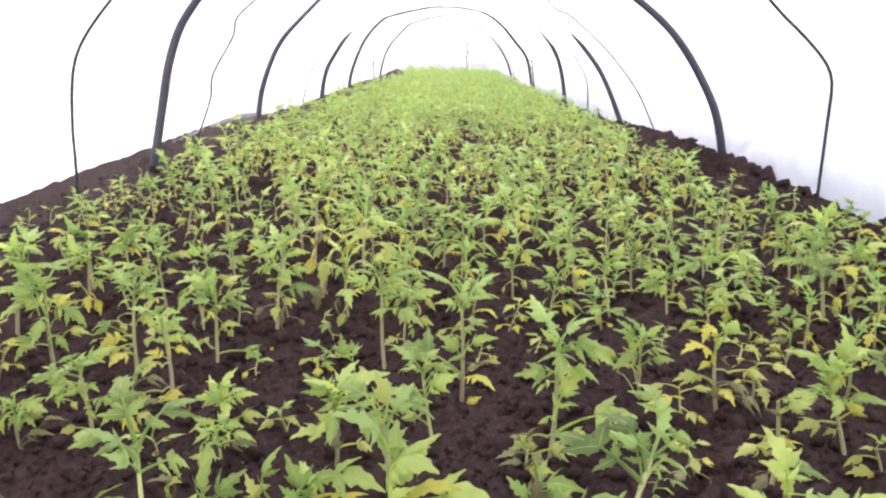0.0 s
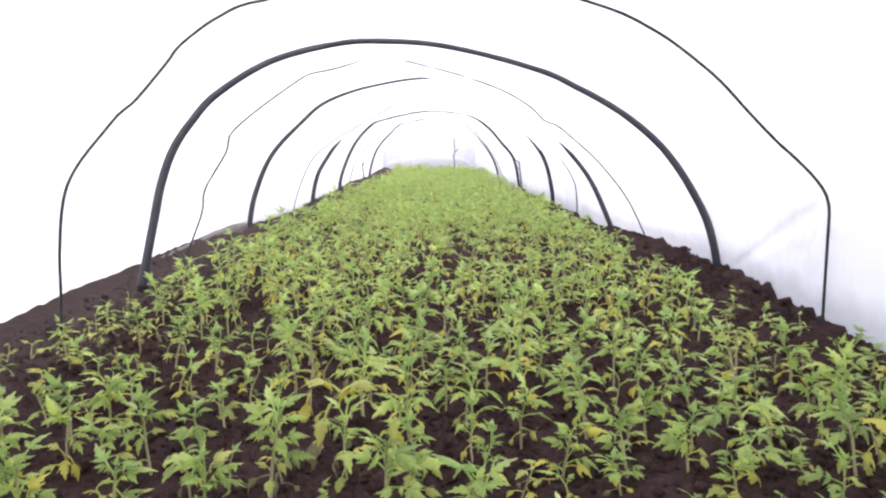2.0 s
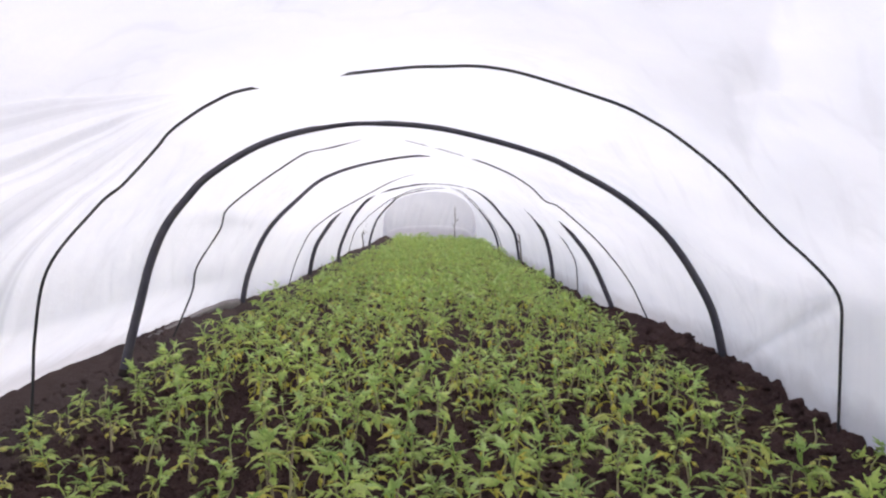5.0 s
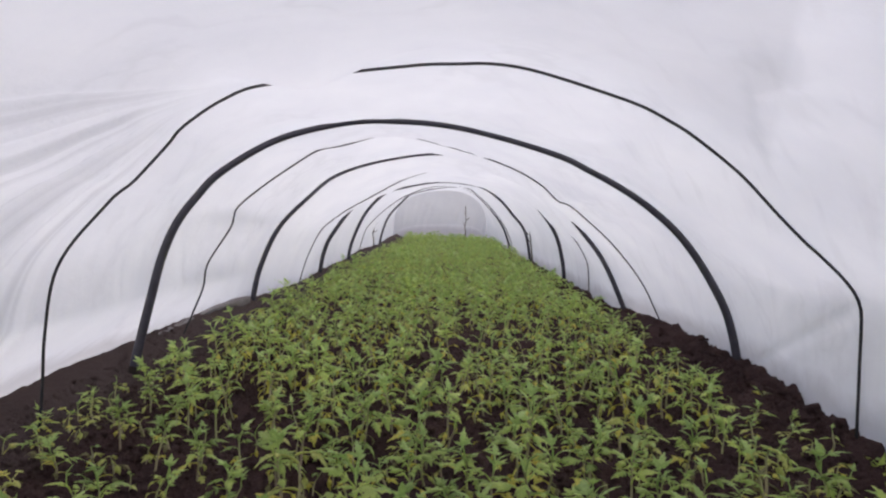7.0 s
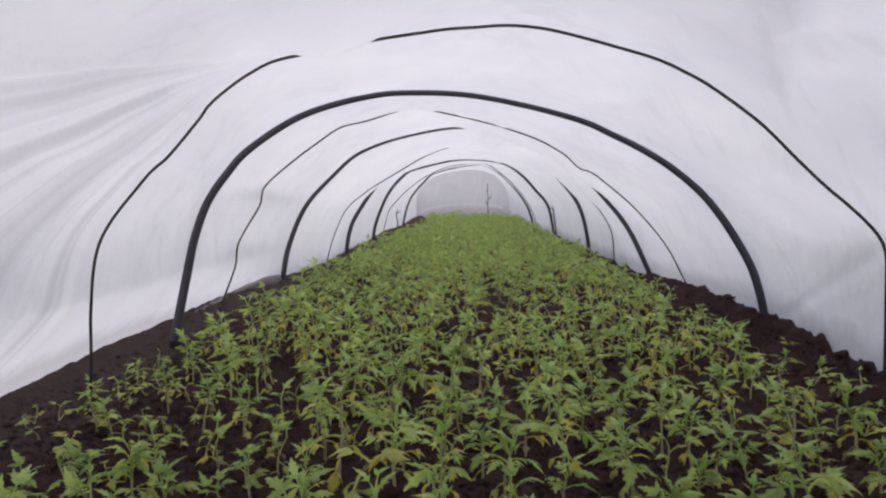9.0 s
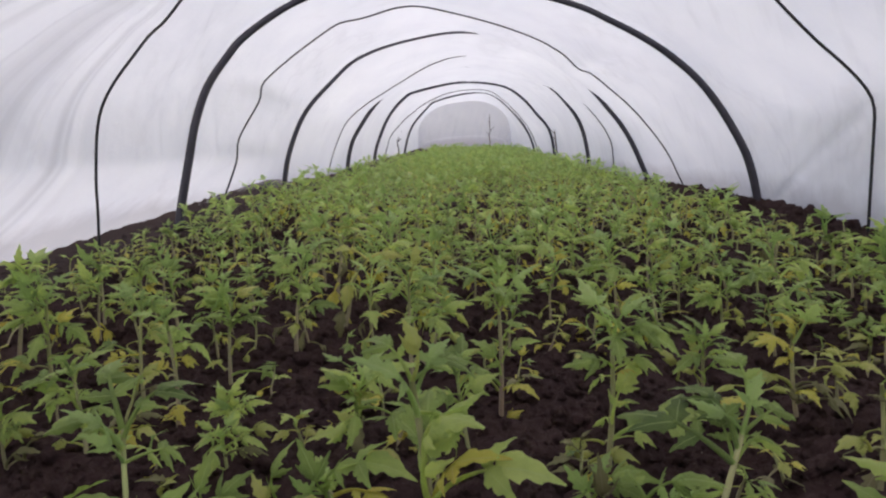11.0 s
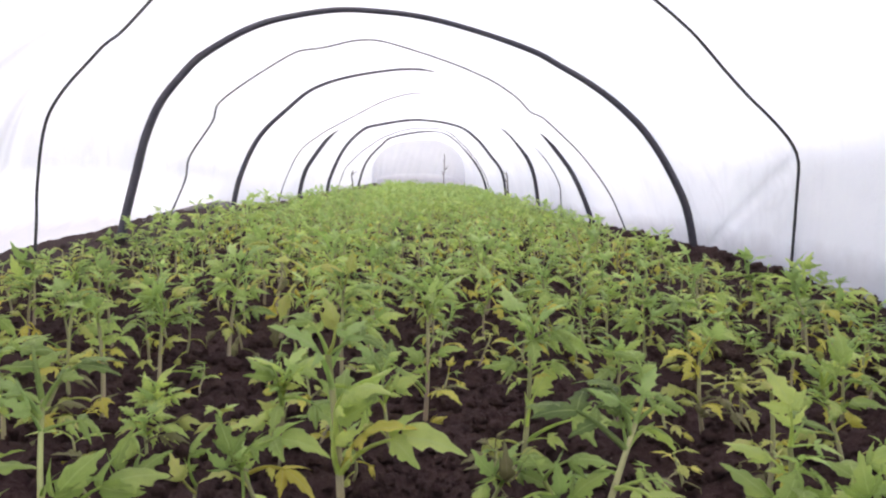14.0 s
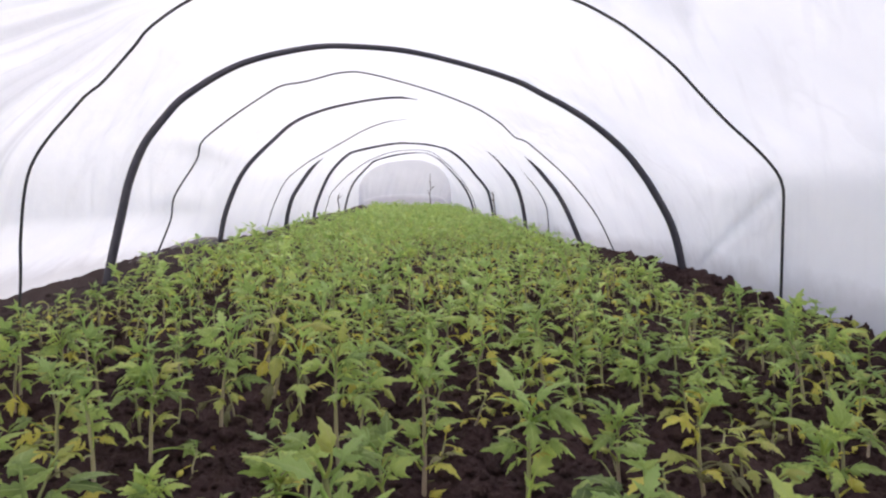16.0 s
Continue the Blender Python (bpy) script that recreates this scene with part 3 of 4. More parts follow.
# ---- tomato seedlings ----
def leaflet(length, width, stations, droop, fold, teeth, rng):
    """One pointed, toothed leaf blade along +y, puckered between its side veins where it is fine enough: verts, faces, uvs."""
    verts, faces, uvs = [], [], []
    twist, phase = rng.uniform(-0.3, 0.3), rng.uniform(-0.6, 0.6)
    fine = stations > 7
    lobes = 3.3 if fine else 2.4 if stations > 4 else 1.9
    cuts = (-1.0, -0.55, 0.0, 0.55, 1.0) if fine else (-1.0, 0.0, 1.0)
    w = len(cuts)
    bend, sag = rng.uniform(-0.2, 0.2), rng.uniform(0.1, 0.9)
    for i in range(stations + 1):
        u = i / stations
        shape = math.sin(math.pi * (u * 0.95 + 0.05) ** 0.74) ** 0.85 * (1.22 - 0.5 * u)
        if i == stations:
            shape = 0.0
        y, z = length * u, -droop * length * u * u + 0.15 * droop * length * u
        for c in cuts:
            side = (c > 0) - (c < 0)
            tooth = 1.0 + teeth * (1 + 0.25 * side) * math.cos(2 * math.pi * lobes * u + phase + 0.5 * side)
            half = max(width * 0.5 * shape * tooth, 0.0005)
            ahead = length * 0.09 * (tooth - 1.0) * abs(c)
            pucker = 0.1 * half * math.cos(2 * math.pi * (lobes * u - 0.6 * abs(c))) * abs(c) if fine else 0.0
            edge = abs(c) * (fold - sag * abs(c)) * half + rng.uniform(-0.07, 0.07) * half * abs(c) + pucker
            verts.append(Vector((c * half + bend * length * u * u, y + ahead, z + edge + c * twist * half * u)))
            uvs.append((0.5 + 0.5 * c, u))
        if i:
            o = (i - 1) * w
            faces += [(o + k, o + k + 1, o + w + k + 1, o + w + k) for k in range(w - 1)]
    return verts, faces, uvs


def leaf_shape(seed, length, arch, droop, pairs, curl=0.3, stations=8, sides=5, teeth=0.2, broad=0.5, stalk_end=0.56):
    """A compound leaf growing along +y from its joint: stalk, side leaflets in pairs, a larger one at the tip."""
    rng = random.Random(seed)
    verts, faces, uvs = [], [], []

    def put(v, f, t, m):
        o = len(verts)
        verts.extend(m @ Vector(p) for p in v)
        faces.extend(tuple(i + o for i in q) for q in f)
        uvs.extend(t)

    def way(u):
        """Place and slope along the stalk."""
        y = length * u * (1 - 0.12 * u)
        return Vector((0.0, y, length * (arch * u - (arch + droop) * u * u * 0.62))), math.atan2(arch - 1.24 * (arch + droop) * u, 1)

    steps = 5 if stations > 5 else 2
    pts = [way(stalk_end * i / steps)[0] for i in range(steps + 1)]
    rr = [0.0014 * (1.2 - 0.65 * i / steps) for i in range(steps + 1)]
    tv, tf = tube(pts, rr, sides if stations > 5 else 3, False)
    put(tv, tf, [(0.1, 0.5)] * len(tv), Matrix())
    p, a = way(stalk_end)
    tip_length = length * (1 - stalk_end) * 1.22
    v, f, t = leaflet(tip_length, tip_length * broad * 1.05, stations, curl, rng.uniform(0.2, 0.75), teeth, rng)
    put(v, f, t, Matrix.Translation(p) @ Matrix.Rotation(a - 0.25, 4, "X"))
    for k in range(pairs):
        u = stalk_end * (0.9 - 0.36 * k)
        size = length * (0.36 - 0.1 * k) * rng.uniform(0.75, 1.15)
        p, a = way(u)
        for side in (-1, 1):
            v, f, t = leaflet(size * rng.uniform(0.85, 1.1), size * broad * 0.95, max(stations - 3, 3), curl * rng.uniform(0.7, 1.3), rng.uniform(0.1, 0.8), teeth, rng)
            m = Matrix.Translation(p) @ Matrix.Rotation(-side * radians(rng.uniform(42, 74)), 4, "Z") @ Matrix.Rotation(a * 0.6 + rng.uniform(-0.5, 0.25), 4, "X")
            put(v, f, t, m @ Matrix.Rotation(side * rng.uniform(0.0, 0.4), 4, "Y"))
    return verts, faces, uvs


def leaf_set(stations, sides):
    """Leaf shapes by kind, of length 1 decimetre-free metres: scaled where they are used."""
    made = {}
    for kind, count, args in (
        ("grown", 10, dict(length=0.057, pairs=2, curl=0.32, broad=0.41)),
        ("young", 5, dict(length=0.044, pairs=1, curl=0.22, broad=0.36)),
        ("low", 4, dict(length=0.042, pairs=1, curl=0.5, broad=0.48)),
        ("dry", 3, dict(length=0.042, pairs=1, curl=0.95, broad=0.4)),
        ("long", 4, dict(length=0.075, pairs=1, curl=0.3, broad=0.46, stalk_end=0.64)),
    ):
        made[kind] = []
        for i in range(count):
            rng = random.Random(f"{kind}{i}")
            arch = {"grown": rng.uniform(0.35, 1.0), "long": rng.uniform(0.35, 0.8), "young": rng.uniform(0.3, 0.7), "low": rng.uniform(0.1, 0.35), "dry": rng.uniform(0.0, 0.3)}[kind]
            droop = {"grown": rng.uniform(0.1, 0.95), "long": rng.uniform(0.3, 0.9), "young": rng.uniform(0.0, 0.3), "low": rng.uniform(0.6, 1.3), "dry": rng.uniform(0.8, 1.3)}[kind]
            made[kind].append(leaf_shape(f"{kind}{i}", arch=arch, droop=droop, stations=stations, sides=sides, teeth=rng.uniform(0.18, 0.32), **args))
    return made


FINE = leaf_set(13, 5)
MIDDLE = leaf_set(7, 3)
COARSE = leaf_set(4, 3)
COLOURS = {"grown": LEAF, "long": LEAF, "young": LEAF_YOUNG, "low": LEAF_PALE, "dry": LEAF_DRY, "yellow": LEAF_YELLOW}
LEAF_MESHES = {}
for kind, shapes in FINE.items():
    LEAF_MESHES[kind] = [mesh_of("leaf", v, f, COLOURS[kind], True, t) for v, f, t in shapes]
LEAF_MESHES["yellow"] = [mesh_of("leaf", v, f, LEAF_YELLOW, True, t) for v, f, t in FINE["low"] + FINE["grown"][:2]]
COARSE["yellow"], MIDDLE["yellow"] = COARSE["low"], MIDDLE["low"]


def habit(rng, sort):
    """Where a seedling of 0.1 m carries its leaves: the stem's points, and rows of (leaf kind, pick, pose)."""
    lean, turn = rng.uniform(0.0, 0.028), rng.uniform(0, 6.28)
    top = {"small": 0.062, "withered": 0.085}.get(sort, 0.098)
    stem = []
    for i in range(7):
        u = i / 6
        stem.append(Vector((lean * u * u * math.cos(turn) + 0.002 * math.sin(u * 7 + turn), lean * u * u * math.sin(turn) + 0.002 * math.cos(u * 5), -0.015 + (top * 0.9 + 0.015) * u)))
    leaves = []
    count = {"small": 5, "withered": 7}.get(sort, rng.choice((10, 11, 12, 13)))
    angle = rng.uniform(0, 6.28)
    for i in range(count):
        u = 0.34 + 0.66 * (i / (count - 1)) ** 0.8
        k = u * 6
        a = min(int(k), 5)
        p = stem[a].lerp(stem[a + 1], k - a)
        angle += radians(137.5) + rng.uniform(-0.4, 0.4)
        if u < 0.56:
            kind, pitch, size = "low", rng.uniform(-25, 10), rng.uniform(0.7, 1.05)
            if rng.random() < {"yellowing": 0.85, "withered": 0.6, "small": 0.2}.get(sort, 0.38):
                kind = "yellow"
            elif rng.random() < 0.18 or sort == "withered":
                kind = "dry"
        elif u < 0.88:
            kind, pitch, size = "grown", rng.uniform(-12, 48), rng.uniform(0.6, 1.15)
            if sort == "withered":
                kind, pitch = rng.choice(("dry", "yellow", "low")), rng.uniform(-30, 10)
            elif sort == "yellowing" and rng.random() < 0.35:
                kind = "low"
        else:
            kind, pitch, size = "young", rng.uniform(25, 75), rng.uniform(0.8, 1.25)
            if sort == "withered":
                kind, pitch = "low", rng.uniform(0, 40)
        if sort == "small":
            size *= 0.75
        m = Matrix.Translation(p) @ Matrix.Rotation(angle, 4, "Z") @ Matrix.Rotation(radians(pitch), 4, "X") @ Matrix.Rotation(rng.uniform(-0.3, 0.3), 4, "Y") @ Matrix.Scale(size, 4)
        leaves.append((kind, rng.randrange(99), m))
    return stem, leaves


LABELS = {
    "healthy": "fresh green tomato seedling with lobed leaves, rooted in soil",
    "yellowing": "green tomato seedling with yellowing lower leaves, rooted in soil",
    "withered": "sickly tomato seedling with withered yellow and brown leaves",
    "small": "small low tomato seedling with few leaves, rooted in soil",
}


def seedling(sort, seed):
    rng = random.Random(f"{sort}{seed}")
    stem, leaves = habit(rng, sort)
    root = new("tomato_seedling")
    thick = {"small": 0.0017, "withered": 0.0021}.get(sort, 0.0023)
    radii = [thick * (1.12 - 0.55 * i / 6) for i in range(7)]
    part("stem", mesh_of("stem", *tube(stem, radii, 7), STEM), root)
    for kind, pick, m in leaves:
        shapes = LEAF_MESHES[kind]
        ob = part("leaf", shapes[pick % len(shapes)], root, {"yellow": "yellow dying leaf", "dry": "shrivelled brown leaf"}.get(kind, ""))
        ob.matrix_basis = m
    return tagged(root, LABELS[sort], "seedling", "tomato seedlings in the bed")


def leaf_tips(shapes):
    """The tip of each leaf shape, as seen from its joint."""
    return [max((p for p in v), key=lambda p: p.length) for v, f, t in shapes]


LEAF_TIPS = {kind: leaf_tips(shapes) for kind, shapes in FINE.items()}
LEAF_TIPS["yellow"] = leaf_tips(FINE["low"] + FINE["grown"][:2])
GROWN = []


def grown(sort, x, y, lean, height, *leaves, away=None):
    """One of the nearest seedlings, as it grew: lean across (and away) and height of its stem, then its leaves as (kind, joint along the stem, tip across, tip height), in millimetres."""
    rng = random.Random(f"{x} {y}")
    ground = soil_level(x, y)
    root = new("tomato_seedling")
    root.location = (x, y, ground)
    lean, height = lean / 1000, max(height / 1000, 0.012)
    bow, sway = rng.uniform(-0.004, 0.004), rng.uniform(-0.012, 0.012) if away is None else away / 1000
    stem = []
    for i in range(9):
        u = i / 8
        stem.append(Vector((lean * u ** 1.4 + bow * math.sin(math.pi * u), sway * u * u, -0.02 + (height - ground + 0.02) * u)))
    thick = 0.0013 + 0.0095 * height
    part("stem", mesh_of("stem", *tube(stem, [thick * (1.12 - 0.5 * i / 8) for i in range(9)], 8), STEM), root)
    # the crown's small leaves, and a few that hang about the stem
    tall = max(height - ground, 0.02)
    spare = {"healthy": "yyyygggglg", "yellowing": "yyyglleg", "withered": "ylldde", "small": "ylg"}[sort]
    leaves = list(leaves)
    for letter in spare if y > 0.66 else spare[1:-2:2]:
        turn = rng.uniform(0, 2 * math.pi)
        u = rng.uniform(0.86, 1.0) if letter == "y" else rng.uniform(0.3, 0.6) if letter in "led" else rng.uniform(0.6, 0.95)
        wide = (0.013 + 0.2 * tall if letter == "y" else 0.023 + 0.22 * tall) * rng.uniform(0.7, 1.15)
        rise = {"y": rng.uniform(-0.2, 1.3), "g": rng.uniform(-0.5, 0.7)}.get(letter, rng.uniform(-1.1, 0.1)) * wide
        leaves.append((letter, u, (lean * u + wide * math.cos(turn)) * 1000, max(ground + tall * u + rise, ground + 0.008) * 1000, wide * math.sin(turn)))
    for letter, u, across, up, *ahead in leaves:
        kind = {"g": "grown", "y": "young", "l": "low", "e": "yellow", "d": "dry", "p": "long"}[letter]
        k = min(u, 0.999) * 8
        joint = stem[int(k)].lerp(stem[int(k) + 1], k - int(k))
        reach = Vector((across / 1000, 0, up / 1000 - ground)) - joint
        reach.y = ahead[0] if ahead else sway * u + rng.uniform(-0.55, 0.4) * min(reach.length, 0.045)
        pick = rng.randrange(len(LEAF_MESHES[kind]))
        tip = LEAF_TIPS[kind][pick]
        size = min(max(reach.length / tip.length, 0.72 if y < 0.66 and not ahead else 0.3), 1.7)
        most = {"g": 1.2, "y": 1.1, "p": 1.35}.get(letter, 0.85)
        if size > most:
            held = reach * (1 - most / size)
            lift = Vector((0, 0, 0.16 * held.length))
            arc = [joint, joint + held * 0.35 + lift * 0.8, joint + held * 0.7 + lift, joint + held]
            part("petiole", mesh_of("petiole", *tube(spline(arc, 7), [thick * 0.55, thick * 0.52, thick * 0.5, thick * 0.47, thick * 0.44, thick * 0.42, thick * 0.4], 6), STEM), root)
            joint, reach, size = joint + held, reach - held, most
        bases = []
        for along, face in ((tip, Vector((0, 0, 1))), (reach, Vector((rng.uniform(-0.35, 0.35), rng.uniform(-0.75, 0.0), 1.0)))):
            a = along.normalized()
            if abs(a.dot(face.normalized())) > 0.93:
                face = Vector((0, -1, 0.2))
            b = a.cross(face).normalized()
            bases.append(Matrix((b, a, b.cross(a))).transposed())
        turn = bases[1] @ bases[0].transposed()
        ob = part("leaf", LEAF_MESHES[kind][pick], root, {"yellow": "yellow dying leaf", "dry": "shrivelled brown leaf"}.get(kind, ""))
        ob.matrix_basis = Matrix.Translation(joint) @ turn.to_4x4() @ Matrix.Scale(size, 4)
    tagged(root, LABELS[sort], "seedling", "tomato seedlings in the bed")
    GROWN.append((x, y))


grown("healthy", 0.055, 0.490, -3, 54, ("g", 1, -59, 68), ("g", 1, -16, 79), ("g", 1, -14, 76), ("g", 1, 11, 86), ("p", 1, 31, 83))
grown("healthy", 0.285, 0.540, -1, 92, ("g", 1, -10, 116), ("g", 1, 10, 92), ("g", 0.8, -13, 78), ("p", 0.5, -32, 79), ("p", 0.5, -46, 61), ("g", 0.9, 10, 70))
grown("withered", 0.232, 0.545, -10, 45, ("l", 1, -26, 34), ("l", 1, -3, 57), ("g", 1, -20, 59), ("g", 1, -4, 43), ("l", 1, 5, 38))
grown("healthy", 0.060, 0.552, -7, 131, ("g", 1, -17, 135), ("l", 1, -9, 142), ("g", 1, 2, 130), ("g", 0.9, 0, 102), ("e", 0.6, 39, 101), ("p", 0.6, 63, 88), ("g", 0.6, 27, 127))
grown("healthy", 0.325, 0.560, -7, 67, ("g", 0.9, -24, 70), ("g", 1, -14, 85), ("g", 1, 8, 85), ("g", 0.8, -13, 49))
grown("healthy", 0.200, 0.575, -34, 62, ("g", 0.9, -53, 44), ("g", 0.8, -36, 34), ("g", 1, -18, 68), ("g", 0.7, -14, 48))
grown("healthy", -0.165, 0.585, 10, 26, ("g", 1, 58, 58), ("g", 0.9, 32, 26), ("g", 0.9, 48, 2), ("g", 1, -8, 39), ("g", 1, 15, 46))
grown("healthy", 0.184, 0.558, 41, 99, ("g", 0.8, -21, 82), ("g", 0.85, 6, 98), ("g", 0.8, 25, 85), ("g", 0.7, 18, 44), ("g", 0.8, 66, 64), ("g", 1, 34, 115), ("y", 1, 54, 104), ("y", 0.9, 50, 116), ("g", 0.9, 70, 84), away=42)
grown("healthy", -0.082, 0.555, -31, 86, ("g", 1, -62, 111), ("g", 1, -2, 100), ("g", 0.95, -84, 85), ("g", 0.9, -45, 71), ("p", 0.45, 18, 75), ("p", 0.45, 43, 51), ("p", 0.45, 22, 19), ("p", 0.3, 31, 21), away=47)
grown("healthy", 0.013, 0.615, -17, 49, ("e", 1, 31, 37), ("p", 1, -19, 18), ("p", 1, 38, 66), ("g", 1, -29, 85), ("g", 1, 9, 66), ("l", 0.8, -33, 41))
grown("small", -0.046, 0.635, 7, 26, ("g", 1, 13, 51), ("l", 0.9, -3, 36))
grown("small", -0.088, 0.635, 8, 24, ("g", 1, 10, 44), ("g", 0.8, 19, 29))
grown("healthy", 0.138, 0.640, 14, 37, ("g", 1, -5, 24), ("y", 1, -9, 64), ("d", 1, 10, 70), ("g", 1, 45, 54), ("g", 0.9, 41, 38), ("g", 0.6, 5, -20))
grown("small", -0.100, 0.640, -12, 31, ("d", 0.9, -17, 46), ("l", 0.9, 4, 47))
grown("withered", 0.347, 0.697, -5, 79, ("g", 1, 6, 83), ("l", 0.9, 16, 78), ("l", 0.6, -12, 40), ("l", 0.6, 6, 49), ("e", 0.55, 18, 43), ("l", 0.4, 28, 18), ("l", 0.2, 3, -5), ("d", 0.8, -14, 71))
grown("withered", 0.441, 0.703, -11, 32, ("g", 1, -20, 44), ("l", 0.9, -24, 31), ("l", 0.8, -29, 9), ("g", 1, 3, 43))
grown("healthy", -0.097, 0.704, -4, 36, ("g", 1, -24, 49), ("g", 1, 20, 43), ("g", 0.95, -20, 11), ("g", 0.9, -4, 13), ("y", 1, 1, 52), ("d", 0.8, 27, 21))
grown("healthy", -0.007, 0.716, 3, 73, ("g", 0.8, -15, 95), ("g", 0.8, -22, 86), ("g", 0.5, -30, 40), ("g", 0.9, 50, 88), ("p", 0.85, 54, 40), ("y", 1, 5, 90), ("l", 0.6, -11, 60), ("d", 0.3, 8, 53), ("l", 0.8, 16, 75))
grown("withered", 0.154, 0.716, 2, 20, ("d", 0.9, -13, 19), ("d", 0.8, -25, 10), ("d", 1, 11, 32), ("l", 0.8, 43, 10))
grown("healthy", 0.177, 0.746, 3, 106, ("g", 0.75, -34, 80), ("g", 0.7, -13, 54), ("g", 0.95, -12, 118), ("g", 0.9, 23, 101), ("e", 0.7, 22, 69), ("g", 0.5, 23, 49), ("g", 0.45, -5, 33), ("p", 0.3, 77, 31), ("p", 0.3, 35, 15), ("g", 0.4, 30, 77))
grown("healthy", 0.438, 0.749, -24, 64, ("g", 1, -65, 93), ("g", 1, -15, 115), ("g", 1, 20, 86), ("p", 0.8, -59, 43), ("e", 0.6, 14, 37), ("l", 0.5, -26, 18), ("g", 0.9, -37, 86))
grown("healthy", -0.230, 0.757, -5, 73, ("g", 0.95, 0, 84), ("g", 0.85, 14, 52), ("g", 0.9, -48, 61), ("g", 0.75, -34, 28), ("g", 0.7, 4, 21), ("y", 0.95, -20, 74))
grown("healthy", -0.301, 0.766, 2, 34, ("g", 1, 41, 36), ("y", 1, 23, 55), ("g", 0.9, -16, 2), ("g", 0.9, -9, 41), ("d", 0.2, 46, 12), ("d", 0.2, 31, 0))
grown("healthy", 0.076, 0.774, -11, 61, ("g", 1, 5, 75), ("g", 0.95, -25, 66), ("l", 0.6, -29, 46), ("g", 0.5, -18, 5), ("d", 0.15, -5, -12))
grown("small", -0.061, 0.776, -3, 26, ("l", 0.8, -18, 15), ("l", 0.9, 9, 34), ("l", 0.8, 19, 16))
grown("healthy", -0.117, 0.779, 3, 37, ("g", 0.9, -9, 59), ("g", 0.9, 16, 64), ("g", 0.8, -27, 30), ("g", 0.8, 33, 38), ("g", 0.6, 8, 12), ("l", 0.5, 37, 10))
grown("withered", -0.214, 0.785, 14, 47, ("d", 0.6, -2, 21), ("l", 0.9, -11, 43), ("l", 1, 28, 66), ("d", 0.9, 38, 34))
grown("withered", 0.350, 0.815, -14, 79, ("e", 0.95, -25, 97), ("e", 0.8, -53, 76), ("e", 0.75, -32, 55), ("e", 0.9, -17, 59), ("d", 0.4, -20, 38), ("d", 0.5, 25, 17), ("l", 0.7, 35, 43), ("l", 1, 7, 92), ("d", 0.3, 7, 26))
grown("yellowing", -0.187, 0.830, -3, 94, ("l", 1, -21, 82), ("g", 0.9, 21, 78), ("g", 0.8, 34, 55), ("e", 0.6, -21, 56), ("e", 0.7, 25, 55), ("e", 0.18, -21, 1), ("d", 0.2, 15, 22))
grown("yellowing", 0.101, 0.848, 0, 109, ("g", 0.85, -27, 106), ("g", 0.9, 31, 110), ("y", 0.95, -9, 136), ("y", 1, 8, 134), ("g", 0.6, -9, 70), ("g", 0.5, 37, 66), ("p", 0.35, -73, 50), ("g", 0.4, -27, 64), ("e", 0.06, -22, -19), ("e", 0.06, 21, 4))
grown("healthy", 0.285, 0.855, -4, 61, ("g", 0.95, 15, 79), ("g", 0.9, -21, 82), ("g", 0.5, -11, 37), ("l", 0.15, -51, 59), ("l", 0.15, -21, 70), ("y", 1, -9, 85))
grown("withered", -0.008, 0.864, -3, 33, ("g", 1, -12, 66), ("y", 1, 9, 51), ("d", 0.6, 11, 13))
grown("healthy", -0.349, 0.913, 8, 102, ("g", 0.5, 29, 29), ("g", 0.6, -24, 22), ("l", 0.4, -54, 29), ("g", 0.8, -36, 66), ("g", 0.9, -13, 92), ("g", 1, 19, 122), ("e", 0.55, 31, 89), ("g", 0.8, 40, 49))
grown("withered", 0.113, 0.917, 11, 22, ("e", 1, 16, 39), ("e", 0.9, 31, -5))
grown("yellowing", -0.259, 0.918, 5, 88, ("g", 1, -18, 91), ("g", 1, 26, 97), ("y", 1, 10, 108), ("g", 0.9, -18, 67), ("l", 0.85, 33, 50), ("e", 0.55, -37, 23), ("p", 0.5, -55, 36))
grown("healthy", 0.018, 0.919, -1, 107, ("l", 1, -24, 121), ("g", 0.95, 30, 103), ("l", 1, 8, 149), ("y", 1, -10, 131), ("l", 0.9, 15, 97))
grown("healthy", -0.173, 0.929, 3, 87, ("l", 0.5, 34, 50), ("p", 0.3, 55, -9), ("l", 0.9, 36, 104), ("g", 0.9, -27, 94), ("g", 0.8, -29, 66), ("y", 1, 2, 111), ("g", 0.7, -17, 43), ("l", 0.7, 10, 36))
grown("withered", 0.467, 0.940, 4, 34, ("l", 0.9, -24, 37), ("g", 1, 14, 51), ("d", 0.7, -31, 26))
grown("healthy", 0.035, 0.982, 10, 67, ("g", 0.9, -14, 47), ("g", 1, 26, 70), ("l", 0.9, 36, 37), ("l", 0.6, 35, 23), ("g", 0.6, 9, 9), ("e", 1, 18, 76))
grown("withered", 0.444, 0.989, 6, 17, ("e", 1, 19, 3), ("d", 0.9, -9, 4))
grown("healthy", -0.441, 0.995, 29, 116, ("g", 0.9, -3, 124), ("g", 1, 34, 148), ("g", 0.95, 57, 119), ("g", 0.8, 3, 87), ("l", 0.7, 8, 58))
grown("healthy", -0.121, 0.998, 13, 114, ("g", 0.9, -9, 105), ("g", 0.9, 44, 109), ("g", 0.7, -12, 74), ("g", 0.75, 43, 84), ("g", 0.6, 51, 61), ("y", 1, 13, 139), ("y", 1, 31, 135), ("l", 0.5, -17, 60), ("d", 0.5, -24, 23))
